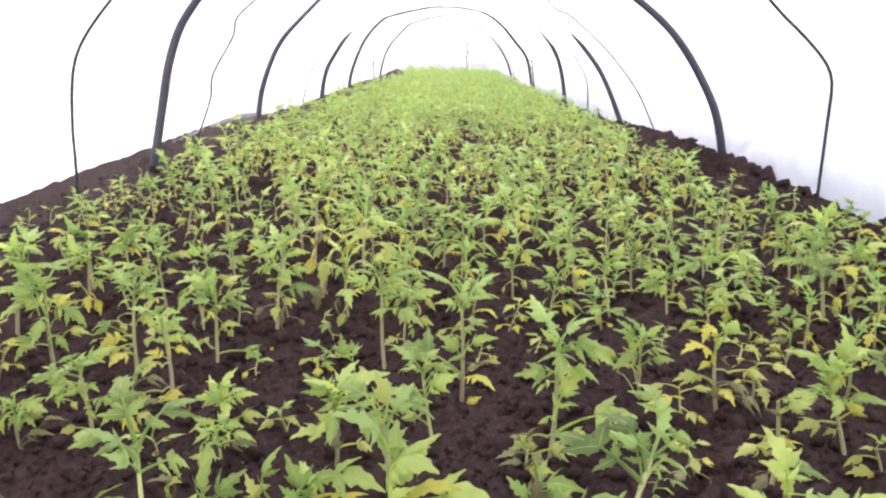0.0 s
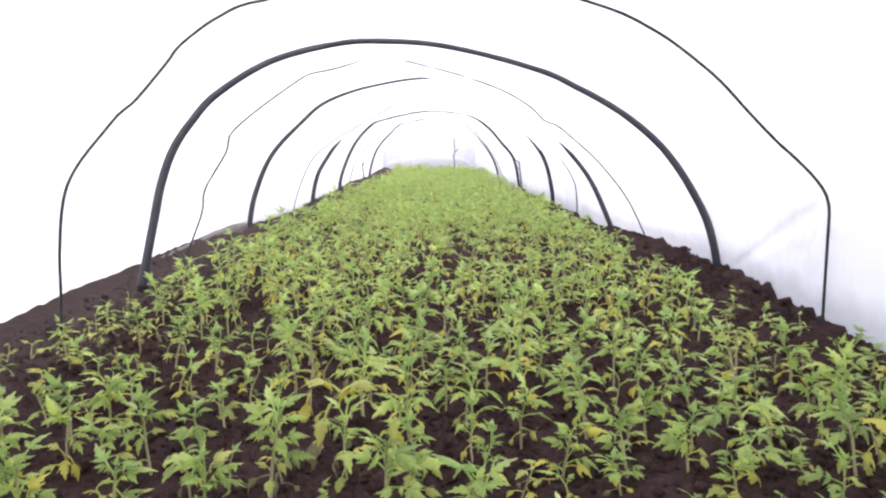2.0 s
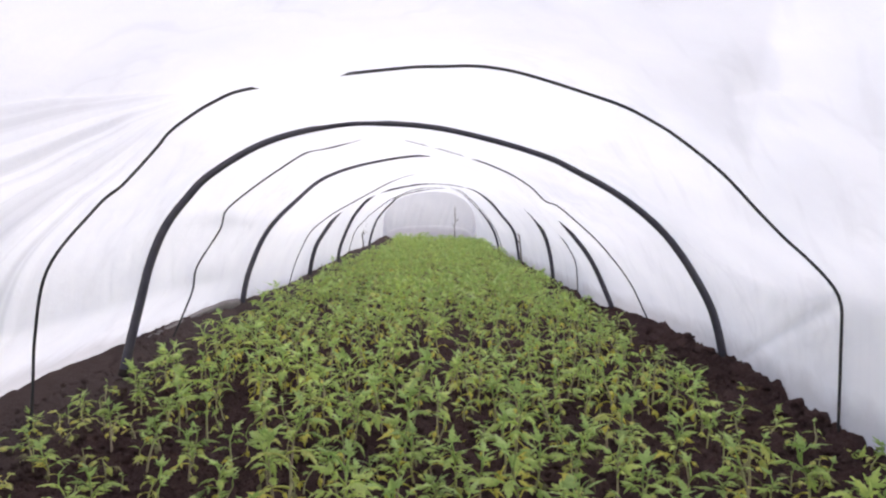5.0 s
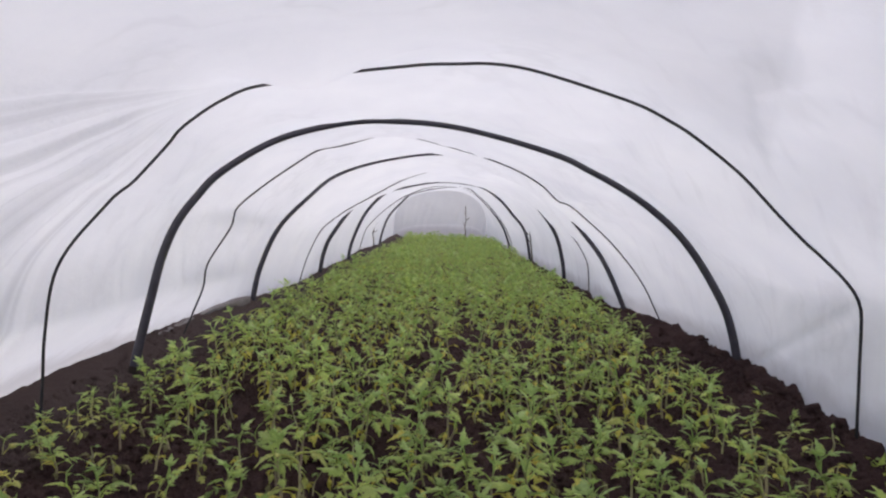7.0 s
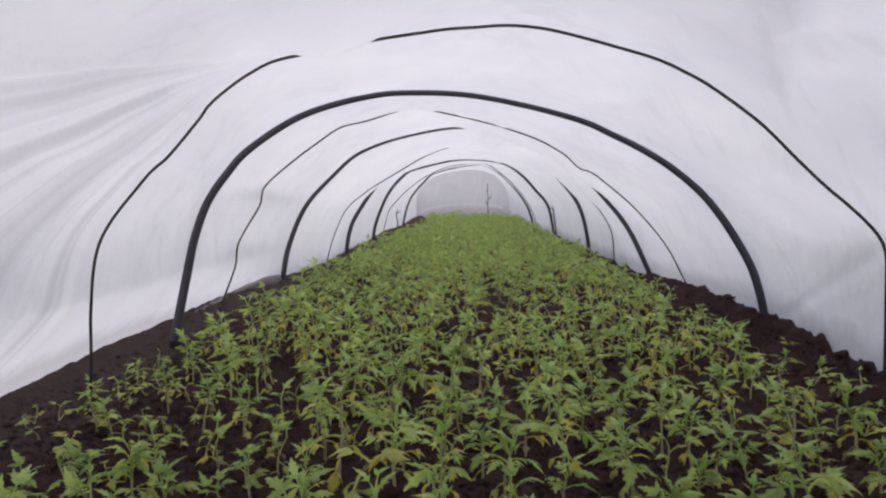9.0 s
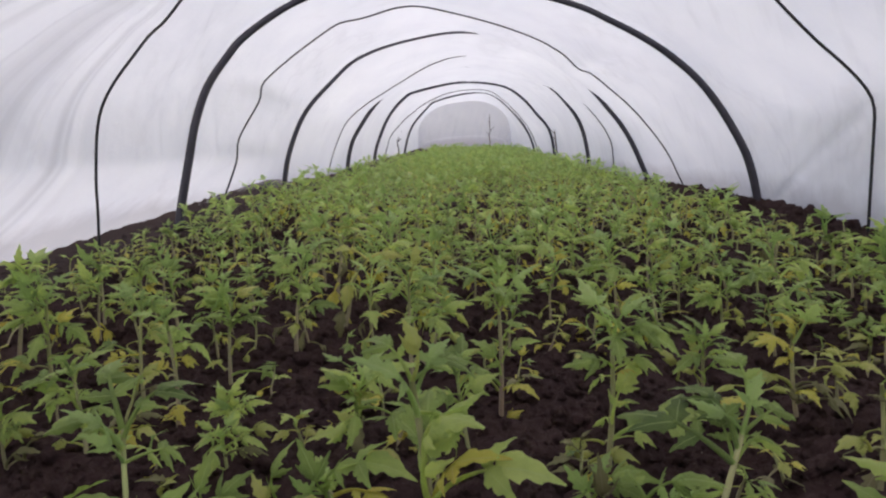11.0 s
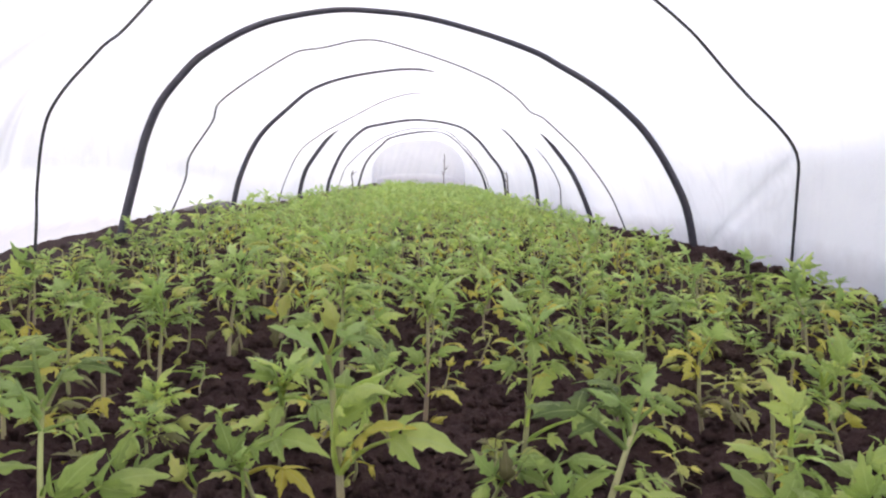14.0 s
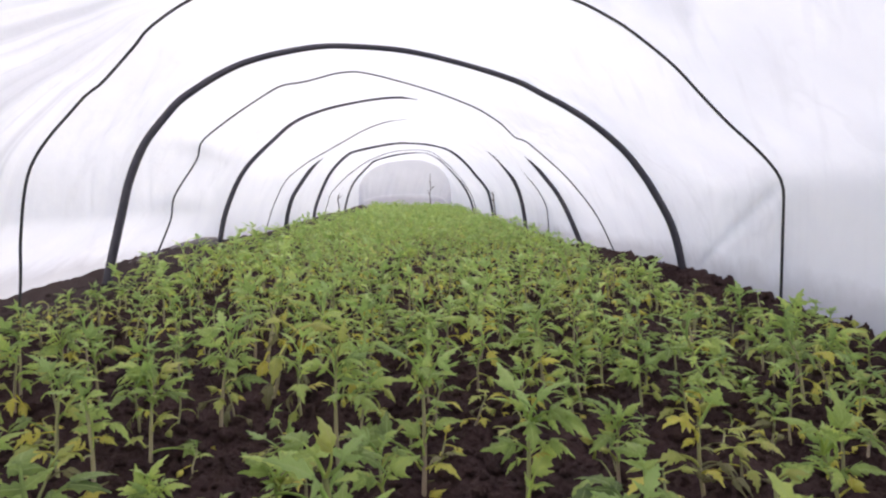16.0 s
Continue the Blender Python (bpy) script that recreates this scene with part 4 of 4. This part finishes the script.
grown("yellowing", 0.404, 1.003, -9, 53, ("e", 0.8, -15, 30), ("e", 0.7, 2, 38), ("e", 0.9, 24, 23), ("g", 1, -40, 69), ("g", 1, 27, 53))
grown("yellowing", 0.218, 1.083, 10, 55, ("g", 1, -11, 73), ("g", 1, 40, 73), ("g", 0.8, 38, 32), ("e", 0.4, -39, 22), ("e", 0.3, -46, -16), ("e", 0.4, -19, 0), ("g", 0.5, 48, 5), ("e", 1, 49, 70))
grown("healthy", 0.302, 1.084, -12, 68, ("g", 1, -22, 88), ("l", 1, 10, 104), ("g", 0.95, -32, 72), ("p", 0.4, -43, 39), ("g", 0.3, 22, 8))
grown("healthy", 0.378, 1.084, -11, 64, ("g", 0.9, -20, 35), ("g", 1, -33, 85), ("g", 1, 1, 81), ("g", 0.7, -41, 39), ("l", 0.5, 25, 8))
grown("yellowing", -0.403, 1.105, 8, 79, ("g", 1, -4, 115), ("g", 0.95, 31, 96), ("g", 0.7, 24, 29), ("e", 0.5, 20, -2), ("l", 0.9, -19, 71))
grown("healthy", -0.301, 1.115, -4, 78, ("l", 0.95, 49, 76), ("g", 0.9, 22, 111), ("g", 0.8, -33, 57), ("l", 0.7, 21, 52), ("y", 1, -5, 121))
grown("healthy", 0.657, 1.160, -6, 65, ("g", 0.9, -20, 40), ("g", 1, 27, 86), ("g", 0.9, 20, 57), ("g", 0.9, -33, 70), ("y", 1, -19, 99))
grown("healthy", 0.582, 1.164, -11, 64, ("g", 0.9, -40, 57), ("g", 0.9, 14, 47), ("g", 0.7, -15, 22), ("l", 0.9, -51, 49), ("y", 1, -12, 87))
grown("healthy", -0.403, 1.215, 8, 73, ("g", 1, -21, 94), ("g", 1, 35, 95), ("g", 0.9, -17, 53), ("g", 0.9, 40, 57))
grown("healthy", 0.467, 1.215, -5, 55, ("g", 0.8, -22, 32), ("g", 0.8, 13, 34), ("y", 1, -6, 73))
grown("healthy", 0.363, 1.220, -5, 54, ("g", 0.9, -26, 55), ("g", 1, 0, 82), ("g", 0.9, 21, 39))
grown("healthy", 0.648, 1.222, -1, 82, ("p", 0.5, -37, 80), ("g", 1, 14, 130), ("g", 1, 37, 94), ("g", 0.95, -33, 121), ("g", 0.9, -61, 80), ("g", 0.9, 19, 65))
grown("small", -0.262, 1.287, -7, 42, ("g", 1, -28, 51), ("y", 1, 3, 62), ("l", 0.7, 12, -13), ("d", 0.6, 31, -31))
grown("healthy", -0.354, 1.115, -11, 52)
grown("healthy", -0.238, 1.132, -12, 68)
grown("healthy", -0.443, 1.188, 1, 88)
grown("healthy", -0.244, 1.238, -5, 63)
grown("healthy", 0.610, 1.254, -5, 58)
grown("healthy", -0.513, 1.256, -8, 56)
grown("healthy", 0.452, 1.290, -17, 60)
grown("yellowing", 0.549, 1.366, -15, 88)
grown("withered", -0.340, 1.375, 0, 42)
grown("healthy", 0.362, 1.416, 0, 81)
grown("small", -0.505, 1.439, 6, 28)
grown("healthy", 0.405, 1.443, 12, 44)
grown("small", -0.440, 1.463, 9, 30)
grown("healthy", 0.468, 1.478, -7, 43)
grown("withered", 0.659, 1.482, 7, 35)
grown("withered", 0.710, 1.484, 24, 43)
grown("yellowing", -0.434, 1.555, 20, 76)
grown("yellowing", -0.280, 1.558, -10, 65)
grown("withered", -0.639, 1.566, 3, 39)
grown("withered", -0.546, 1.569, -2, 41)
grown("yellowing", -0.364, 1.583, 8, 58)
grown("withered", -0.779, 1.594, 7, 36)
grown("healthy", 0.595, 1.599, 3, 51)
grown("healthy", 0.674, 1.608, -3, 47)
grown("small", 0.846, 1.612, -12, 27)
grown("small", -0.737, 1.616, 0, 32)
grown("healthy", -0.545, 1.666, -1, 79)
grown("yellowing", 0.548, 1.685, 3, 61)
grown("healthy", -0.262, 1.688, 6, 88)
grown("healthy", 0.614, 1.718, 11, 53)
grown("healthy", -0.380, 1.726, -2, 90)
grown("healthy", -0.457, 1.776, -2, 78)
grown("withered", -0.789, 1.814, 10, 28)
grown("small", 0.424, 1.816, -2, 51)
grown("healthy", 0.492, 1.817, -6, 76)
grown("small", -0.720, 1.834, -1, 29)
grown("small", 0.816, 1.853, -8, 34)
grown("healthy", 0.581, 1.867, 4, 59)
grown("small", -0.750, 1.958, 2, 48)
grown("healthy", -0.654, 2.019, 4, 78)
grown("withered", 0.753, 2.019, -9, 34)
grown("withered", 0.858, 2.107, -14, 33)

NEAR_ROWS = []


def near_row(*plants):
    """Seedlings of one of the nearest rows: across, along, height, sort (h healthy, y yellowing, w withered, s small)."""
    names = {"h": "healthy", "y": "yellowing", "w": "withered", "s": "small"}
    NEAR_ROWS.extend((x, y, h, names[sort]) for x, y, h, sort in plants)


near_row((0.116, 1.045, 0.07, "h"), (-0.52, 1.05, 0.09, "h"), (-0.049, 1.081, 0.085, "h"), (0.625, 1.102, 0.08, "w"), (0.177, 1.181, 0.08, "h"), (0.283, 1.328, 0.065, "h"), (0.077, 1.331, 0.08, "h"), (-0.235, 1.335, 0.06, "s"))
near_row((0.144, 1.391, 0.08, "h"), (-0.077, 1.427, 0.075, "h"), (0.238, 1.457, 0.085, "h"), (-0.187, 1.581, 0.1, "h"), (-0.083, 1.694, 0.09, "h"))
GAPS = [(0.06, 2.45, 0.11), (0.15, 1.27, 0.07), (-0.19, 1.14, 0.06), (-0.05, 0.83, 0.05), (0.1, 0.95, 0.05), (-0.7, 1.35, 0.1), (0.27, 0.78, 0.045)]


# the few that stand on the bank along the cloth
BANK = [(-0.66, 1.6, 0.055, "healthy"), (-0.585, 1.52, 0.06, "healthy"), (-0.69, 1.75, 0.04, "withered"), (-0.63, 1.82, 0.045, "small"), (-0.72, 1.9, 0.05, "healthy"), (-0.6, 1.93, 0.06, "healthy"),
        (-0.66, 2.06, 0.055, "healthy"), (-0.73, 2.1, 0.035, "withered"), (-0.7, 1.5, 0.04, "small"), (-0.57, 1.72, 0.05, "yellowing"), (-0.68, 2.22, 0.06, "healthy")]


def bare(x, y):
    """The strips along both edges where little came up."""
    return x < -0.5 - 0.12 * smooth01(1.75, 2.1, y) and 1.15 < y < 2.1 or x > 0.66 and 1.15 < y < 2.15


def bed_places():
    """Every seedling as (x, y, height, sort): the near rows as they stand, then the rest of the bed about nine centimetres apart."""
    places = list(NEAR_ROWS)
    rng = random.Random(11)
    grid = {}

    def crowded(x, y, d):
        cx, cy = int(x // 0.1), int(y // 0.1)
        return any((x - a) ** 2 + (y - b) ** 2 < d * d for i in (-1, 0, 1) for j in (-1, 0, 1) for a, b in grid.get((cx + i, cy + j), ()))

    for x, y, h, s in places:
        grid.setdefault((int(x // 0.1), int(y // 0.1)), []).append((x, y))
    for x, y in GROWN:
        grid.setdefault((int(x // 0.1), int(y // 0.1)), []).append((x, y))
    for _ in range(60000):
        y = rng.uniform(0.45, 12.3)
        edge_l, edge_r = -0.66 - 0.02 * smooth01(2.0, 4.0, y) - 0.03 * smooth01(2.5, 2.0, y) + 0.02 * math.sin(y * 3), 0.78 + 0.03 * math.sin(y * 2.3 + 1)
        x = rng.uniform(edge_l, edge_r)
        if y < 1.04 and abs(x - 0.1) < 0.1 + 0.56 * (y - 0.2) or bare(x, y):
            continue
        d = 0.078 if y > 1.3 else 0.08
        if crowded(x, y, d) or any((x - a) ** 2 + (y - b) ** 2 < q * q for a, b, q in GAPS):
            continue
        edge = max(smooth01(-0.46, -0.66, x) * smooth01(2.2, 1.6, y) * smooth01(0.95, 1.2, y), smooth01(0.6, 0.82, x))
        if y > 1.5 and noise.noise((x * 5.0, y * 3.0, 4.4)) > 0.42 - 0.16 * smooth01(2.2, 3.5, y):
            continue
        if rng.random() < (0.62 if x < 0 else 0.4) * edge:
            continue
        roll = rng.random() + (-0.35 * edge)
        sort = "small" if roll < 0.06 else "withered" if roll < 0.11 else "yellowing" if roll < 0.36 else "healthy"
        h = rng.uniform(0.066, 0.116) * (1 + 0.22 * noise.noise((x * 3.0, y * 2.2, 7.7))) * (1 - 0.35 * edge) * (1.08 if y > 4 else 1.0)
        if sort == "small":
            h *= 0.6
        places.append((x, y, h, sort))
        grid.setdefault((int(x // 0.1), int(y // 0.1)), []).append((x, y))
    for _ in range(3500):
        x, y = rng.uniform(-0.6, 0.72), rng.uniform(1.02, 2.3)
        if crowded(x, y, 0.056) or bare(x, y) or any((x - a) ** 2 + (y - b) ** 2 < q * q for a, b, q in GAPS) or rng.random() < 0.66:
            continue
        places.append((x, y, rng.uniform(0.032, 0.062), rng.choice(("small", "small", "healthy", "yellowing", "withered"))))
        grid.setdefault((int(x // 0.1), int(y // 0.1)), []).append((x, y))
    for _ in range(260):
        x, y = rng.uniform(-0.45, 0.6), rng.uniform(0.68, 1.1)
        if crowded(x, y, 0.05) or rng.random() < 0.45:
            continue
        places.append((x, y, rng.uniform(0.022, 0.04), rng.choice(("small", "withered", "withered", "yellowing"))))
        grid.setdefault((int(x // 0.1), int(y // 0.1)), []).append((x, y))
    for _ in range(700):
        x, y = rng.uniform(0.38, 0.8), rng.uniform(0.85, 1.75)
        if crowded(x, y, 0.056) or x > 0.66 and y > 1.4:
            continue
        places.append((x, y, rng.uniform(0.04, 0.08), rng.choice(("healthy", "healthy", "yellowing", "withered"))))
        grid.setdefault((int(x // 0.1), int(y // 0.1)), []).append((x, y))
    # stunted seedlings along both edges
    for _ in range(1200):
        left = rng.random() < 0.55
        x, y = (rng.uniform(-0.75, -0.46), rng.uniform(1.0, 2.2)) if left else (rng.uniform(0.6, 0.84), rng.uniform(0.9, 2.2))
        if crowded(x, y, 0.06) or rng.random() < 0.86:
            continue
        places.append((x, y, rng.uniform(0.026, 0.048), rng.choice(("small", "withered", "withered", "yellowing"))))
        grid.setdefault((int(x // 0.1), int(y // 0.1)), []).append((x, y))
    for x, y, h, sort in BANK:
        places.append((x, y, h, sort))
    return places


def plant_pose(rng, x, y, h, sort):
    size = h / {"small": 0.062, "withered": 0.085}.get(sort, 0.098)
    tilt = pose(x, y, soil_height(x, y), rng.uniform(-7, 7), rng.uniform(-7, 7), rng.uniform(0, 360))
    wide = max(size, 0.75) * (1.0 + 0.1 * smooth01(1.1, 1.5, y) + 0.14 * smooth01(2.0, 4.0, y))
    return tilt @ Matrix.Diagonal((wide, wide, size, 1))


def plant_bed():
    places = bed_places()
    places.sort(key=lambda p: p[1])
    rng = random.Random(5)
    stock = {}
    near, far = places[:300 - len(GROWN)], places[300 - len(GROWN):]
    for x, y, h, sort in near:
        m = plant_pose(rng, x, y, h, sort)
        kinds = stock.setdefault(sort, [])
        if len(kinds) < {"healthy": 14, "yellowing": 6}.get(sort, 5):
            ob = seedling(sort, len(kinds))
            ob.matrix_basis = m
            kinds.append((ob, ob.scale.copy()))
        else:
            ob, scale = rng.choice(kinds)
            copy_thing(ob, m @ Matrix.Diagonal((1 / scale[0], 1 / scale[1], 1 / scale[2], 1)))
    # the rest of the bed, too many to count
    order = ["grown", "young", "low", "dry", "yellow"]
    groups = {k: ([], [], []) for k in order + ["stem"]}
    for x, y, h, sort in far:
        m = plant_pose(rng, x, y, h, sort)
        stem, leaves = habit(rng, sort)
        vs, fs, us = groups["stem"]
        tv, tf = tube([m @ p for p in stem[::3]], [0.0027, 0.0022, 0.0014], 4, False)
        o = len(vs)
        vs.extend(tv)
        fs.extend(tuple(i + o for i in f) for f in tf)
        us.extend([(0.5, 0.5)] * len(tv))
        for kind, pick, lm in leaves:
            # farther in the bed is greener
            if y > 3.2 and kind in ("low", "yellow") and rng.random() < 0.6:
                kind = "grown"
            shape = (MIDDLE if y < 2.6 else COARSE)[kind]
            v, f, t = shape[pick % len(shape)]
            vs, fs, us = groups[kind]
            o = len(vs)
            full = m @ lm
            vs.extend(full @ p for p in v)
            fs.extend(tuple(i + o for i in q) for q in f)
            us.extend(t)
    verts, faces, uvs, mats = [], [], [], []
    for index, kind in enumerate(order + ["stem"]):
        vs, fs, us = groups[kind]
        o = len(verts)
        verts.extend(vs)
        faces.extend(tuple(i + o for i in q) for q in fs)
        uvs.extend(us)
        mats.extend([index] * len(fs))
    me = mesh_of("seedlings", verts, faces, LEAF, True, uvs)
    for mat in (LEAF_YOUNG, LEAF_PALE, LEAF_DRY, LEAF_YELLOW, STEM):
        me.materials.append(mat)
    me.polygons.foreach_set("material_index", mats)
    me.update()
    tagged(new("tomato_seedlings", me), "dense rows of green tomato seedlings filling the bed", "seedlings", kind="stuff")
    return len(far)


plant_bed()


# ---- dry sticks ----
def dry_stick(x, y, height, lean, twigs, seed, thick=0.008):
    rng = random.Random(seed)
    z = soil_level(x, y)
    top = Vector((x + lean, y, z + height))
    low = Vector((x, y, z - 0.08))
    pts = [low.lerp(top, i / 8) + Vector((rng.uniform(-1, 1), rng.uniform(-1, 1), 0)) * 0.012 * math.sin(math.pi * i / 8) for i in range(9)]
    root = new("dry_stick")
    part("shaft", mesh_of("shaft", *tube(pts, [thick * (1.1 - 0.08 * i) for i in range(9)], 7), STICK), root)
    for k in range(twigs):
        i = rng.randrange(3, 8)
        a = rng.uniform(0, 6.28)
        d = Vector((math.cos(a), 0.4 * math.sin(a), rng.uniform(0.7, 1.4)))
        end = pts[i] + d * rng.uniform(0.03, 0.07)
        part("twig", mesh_of("twig", *tube([pts[i], pts[i].lerp(end, 0.5) + Vector((0, 0, -0.004)), end], [0.0045, 0.0035, 0.002], 5), STICK), root)
    return tagged(root, "bare dry forked stick standing in the soil", "stick", "dry sticks in the bed")


dry_stick(0.28, 12.0, 0.6, 0.0, 5, 1, 0.01)
dry_stick(0.84, 7.1, 0.48, -0.05, 5, 2)
dry_stick(0.91, 7.0, 0.46, -0.06, 3, 3, 0.007)
dry_stick(0.89, 4.5, 0.22, -0.03, 0, 4, 0.006)
dry_stick(-0.84, 8.6, 0.58, 0.005, 5, 5)
dry_stick(-0.83, 5.7, 0.13, 0.0, 1, 6)


# ---- clods ----
def scatter_clods():
    rng = random.Random(21)
    shapes = [clod_shape(rng, 1) for _ in range(8)]
    big = [mesh_of("soil_clod", *clod_shape(rng, 2), SOIL) for _ in range(6)]
    for k in range(60):
        y = rng.uniform(1.2, 4.2)
        x = rng.gauss(0.87, 0.05)
        s = rng.uniform(0.01, 0.024)
        ob = new("soil_clod", rng.choice(big))
        ob.matrix_basis = pose(x, y, soil_height(x, y) + s * 0.05, rng.uniform(-30, 30), rng.uniform(-30, 30), rng.uniform(0, 360)) @ Matrix.Diagonal((s * rng.uniform(0.9, 1.5), s, s * 0.8, 1))
        tagged(ob, "dark lump of damp soil on the edge ridge", "clod", "soil clods along the ridge")
    for x, y, s in ((0.945, 2.34, 0.05), (0.935, 2.2, 0.04), (0.93, 2.08, 0.042), (0.915, 1.96, 0.04), (0.9, 1.84, 0.046), (0.885, 1.69, 0.045), (0.88, 1.55, 0.04), (0.955, 2.5, 0.035), (0.965, 2.7, 0.04), (0.96, 2.95, 0.036), (0.95, 3.2, 0.042), (0.88, 2.15, 0.03), (0.86, 1.9, 0.03)):
        ob = new("soil_clod", rng.choice(big))
        ob.matrix_basis = pose(x, y, soil_level(x, y) - s * 0.25, rng.uniform(-15, 15), rng.uniform(-15, 15), rng.uniform(0, 360)) @ Matrix.Diagonal((s * rng.uniform(1.0, 1.3), s * rng.uniform(1.0, 1.4), s * rng.uniform(0.75, 1.0), 1))
        tagged(ob, "large dark clod of damp soil against the cloth", "clod", "soil clods along the ridge")
    verts, faces = [], []
    shapes = [clod_shape(rng, 0) for _ in range(12)]
    for k in range(40000):
        y = 0.45 + 2.4 * rng.random() ** 1.5
        x = rng.uniform(-0.9, 0.98)
        s = min(rng.lognormvariate(-5.6, 0.5), 0.014)
        if x < -0.78 and rng.random() < 0.5:
            continue
        v, f = shapes[rng.randrange(12)]
        m = pose(x, y, soil_height(x, y) + s * 0.35, rng.uniform(0, 360), rng.uniform(0, 40), rng.uniform(0, 360)) @ Matrix.Scale(s, 4)
        o = len(verts)
        verts.extend(m @ p for p in v)
        faces.extend(tuple(i + o for i in q) for q in f)
    ob = new("soil_crumbs", mesh_of("soil_crumbs", verts, faces, SOIL))
    tagged(ob, "loose dark crumbs of soil lying on the bed", "soil", kind="stuff")


scatter_clods()


# ---- fallen leaves ----
def fallen_leaves():
    rng = random.Random(8)
    shapes = LEAF_MESHES["dry"] + LEAF_MESHES["yellow"][:2]
    for k in range(130):
        y = 0.48 + 1.9 * rng.random() ** 1.3
        x = rng.uniform(-0.6, 0.7)
        ob = new("fallen_leaf", rng.choice(shapes))
        size = rng.uniform(0.16, 0.55)
        ob.matrix_basis = pose(x, y, soil_height(x, y) + 0.006, rng.uniform(-25, 10), rng.uniform(-50, 50), rng.uniform(0, 360)) @ Matrix.Scale(size, 4)
        tagged(ob, "small shrivelled pale leaf fallen on dark soil", "leaf", "fallen leaves on the soil")


fallen_leaves()
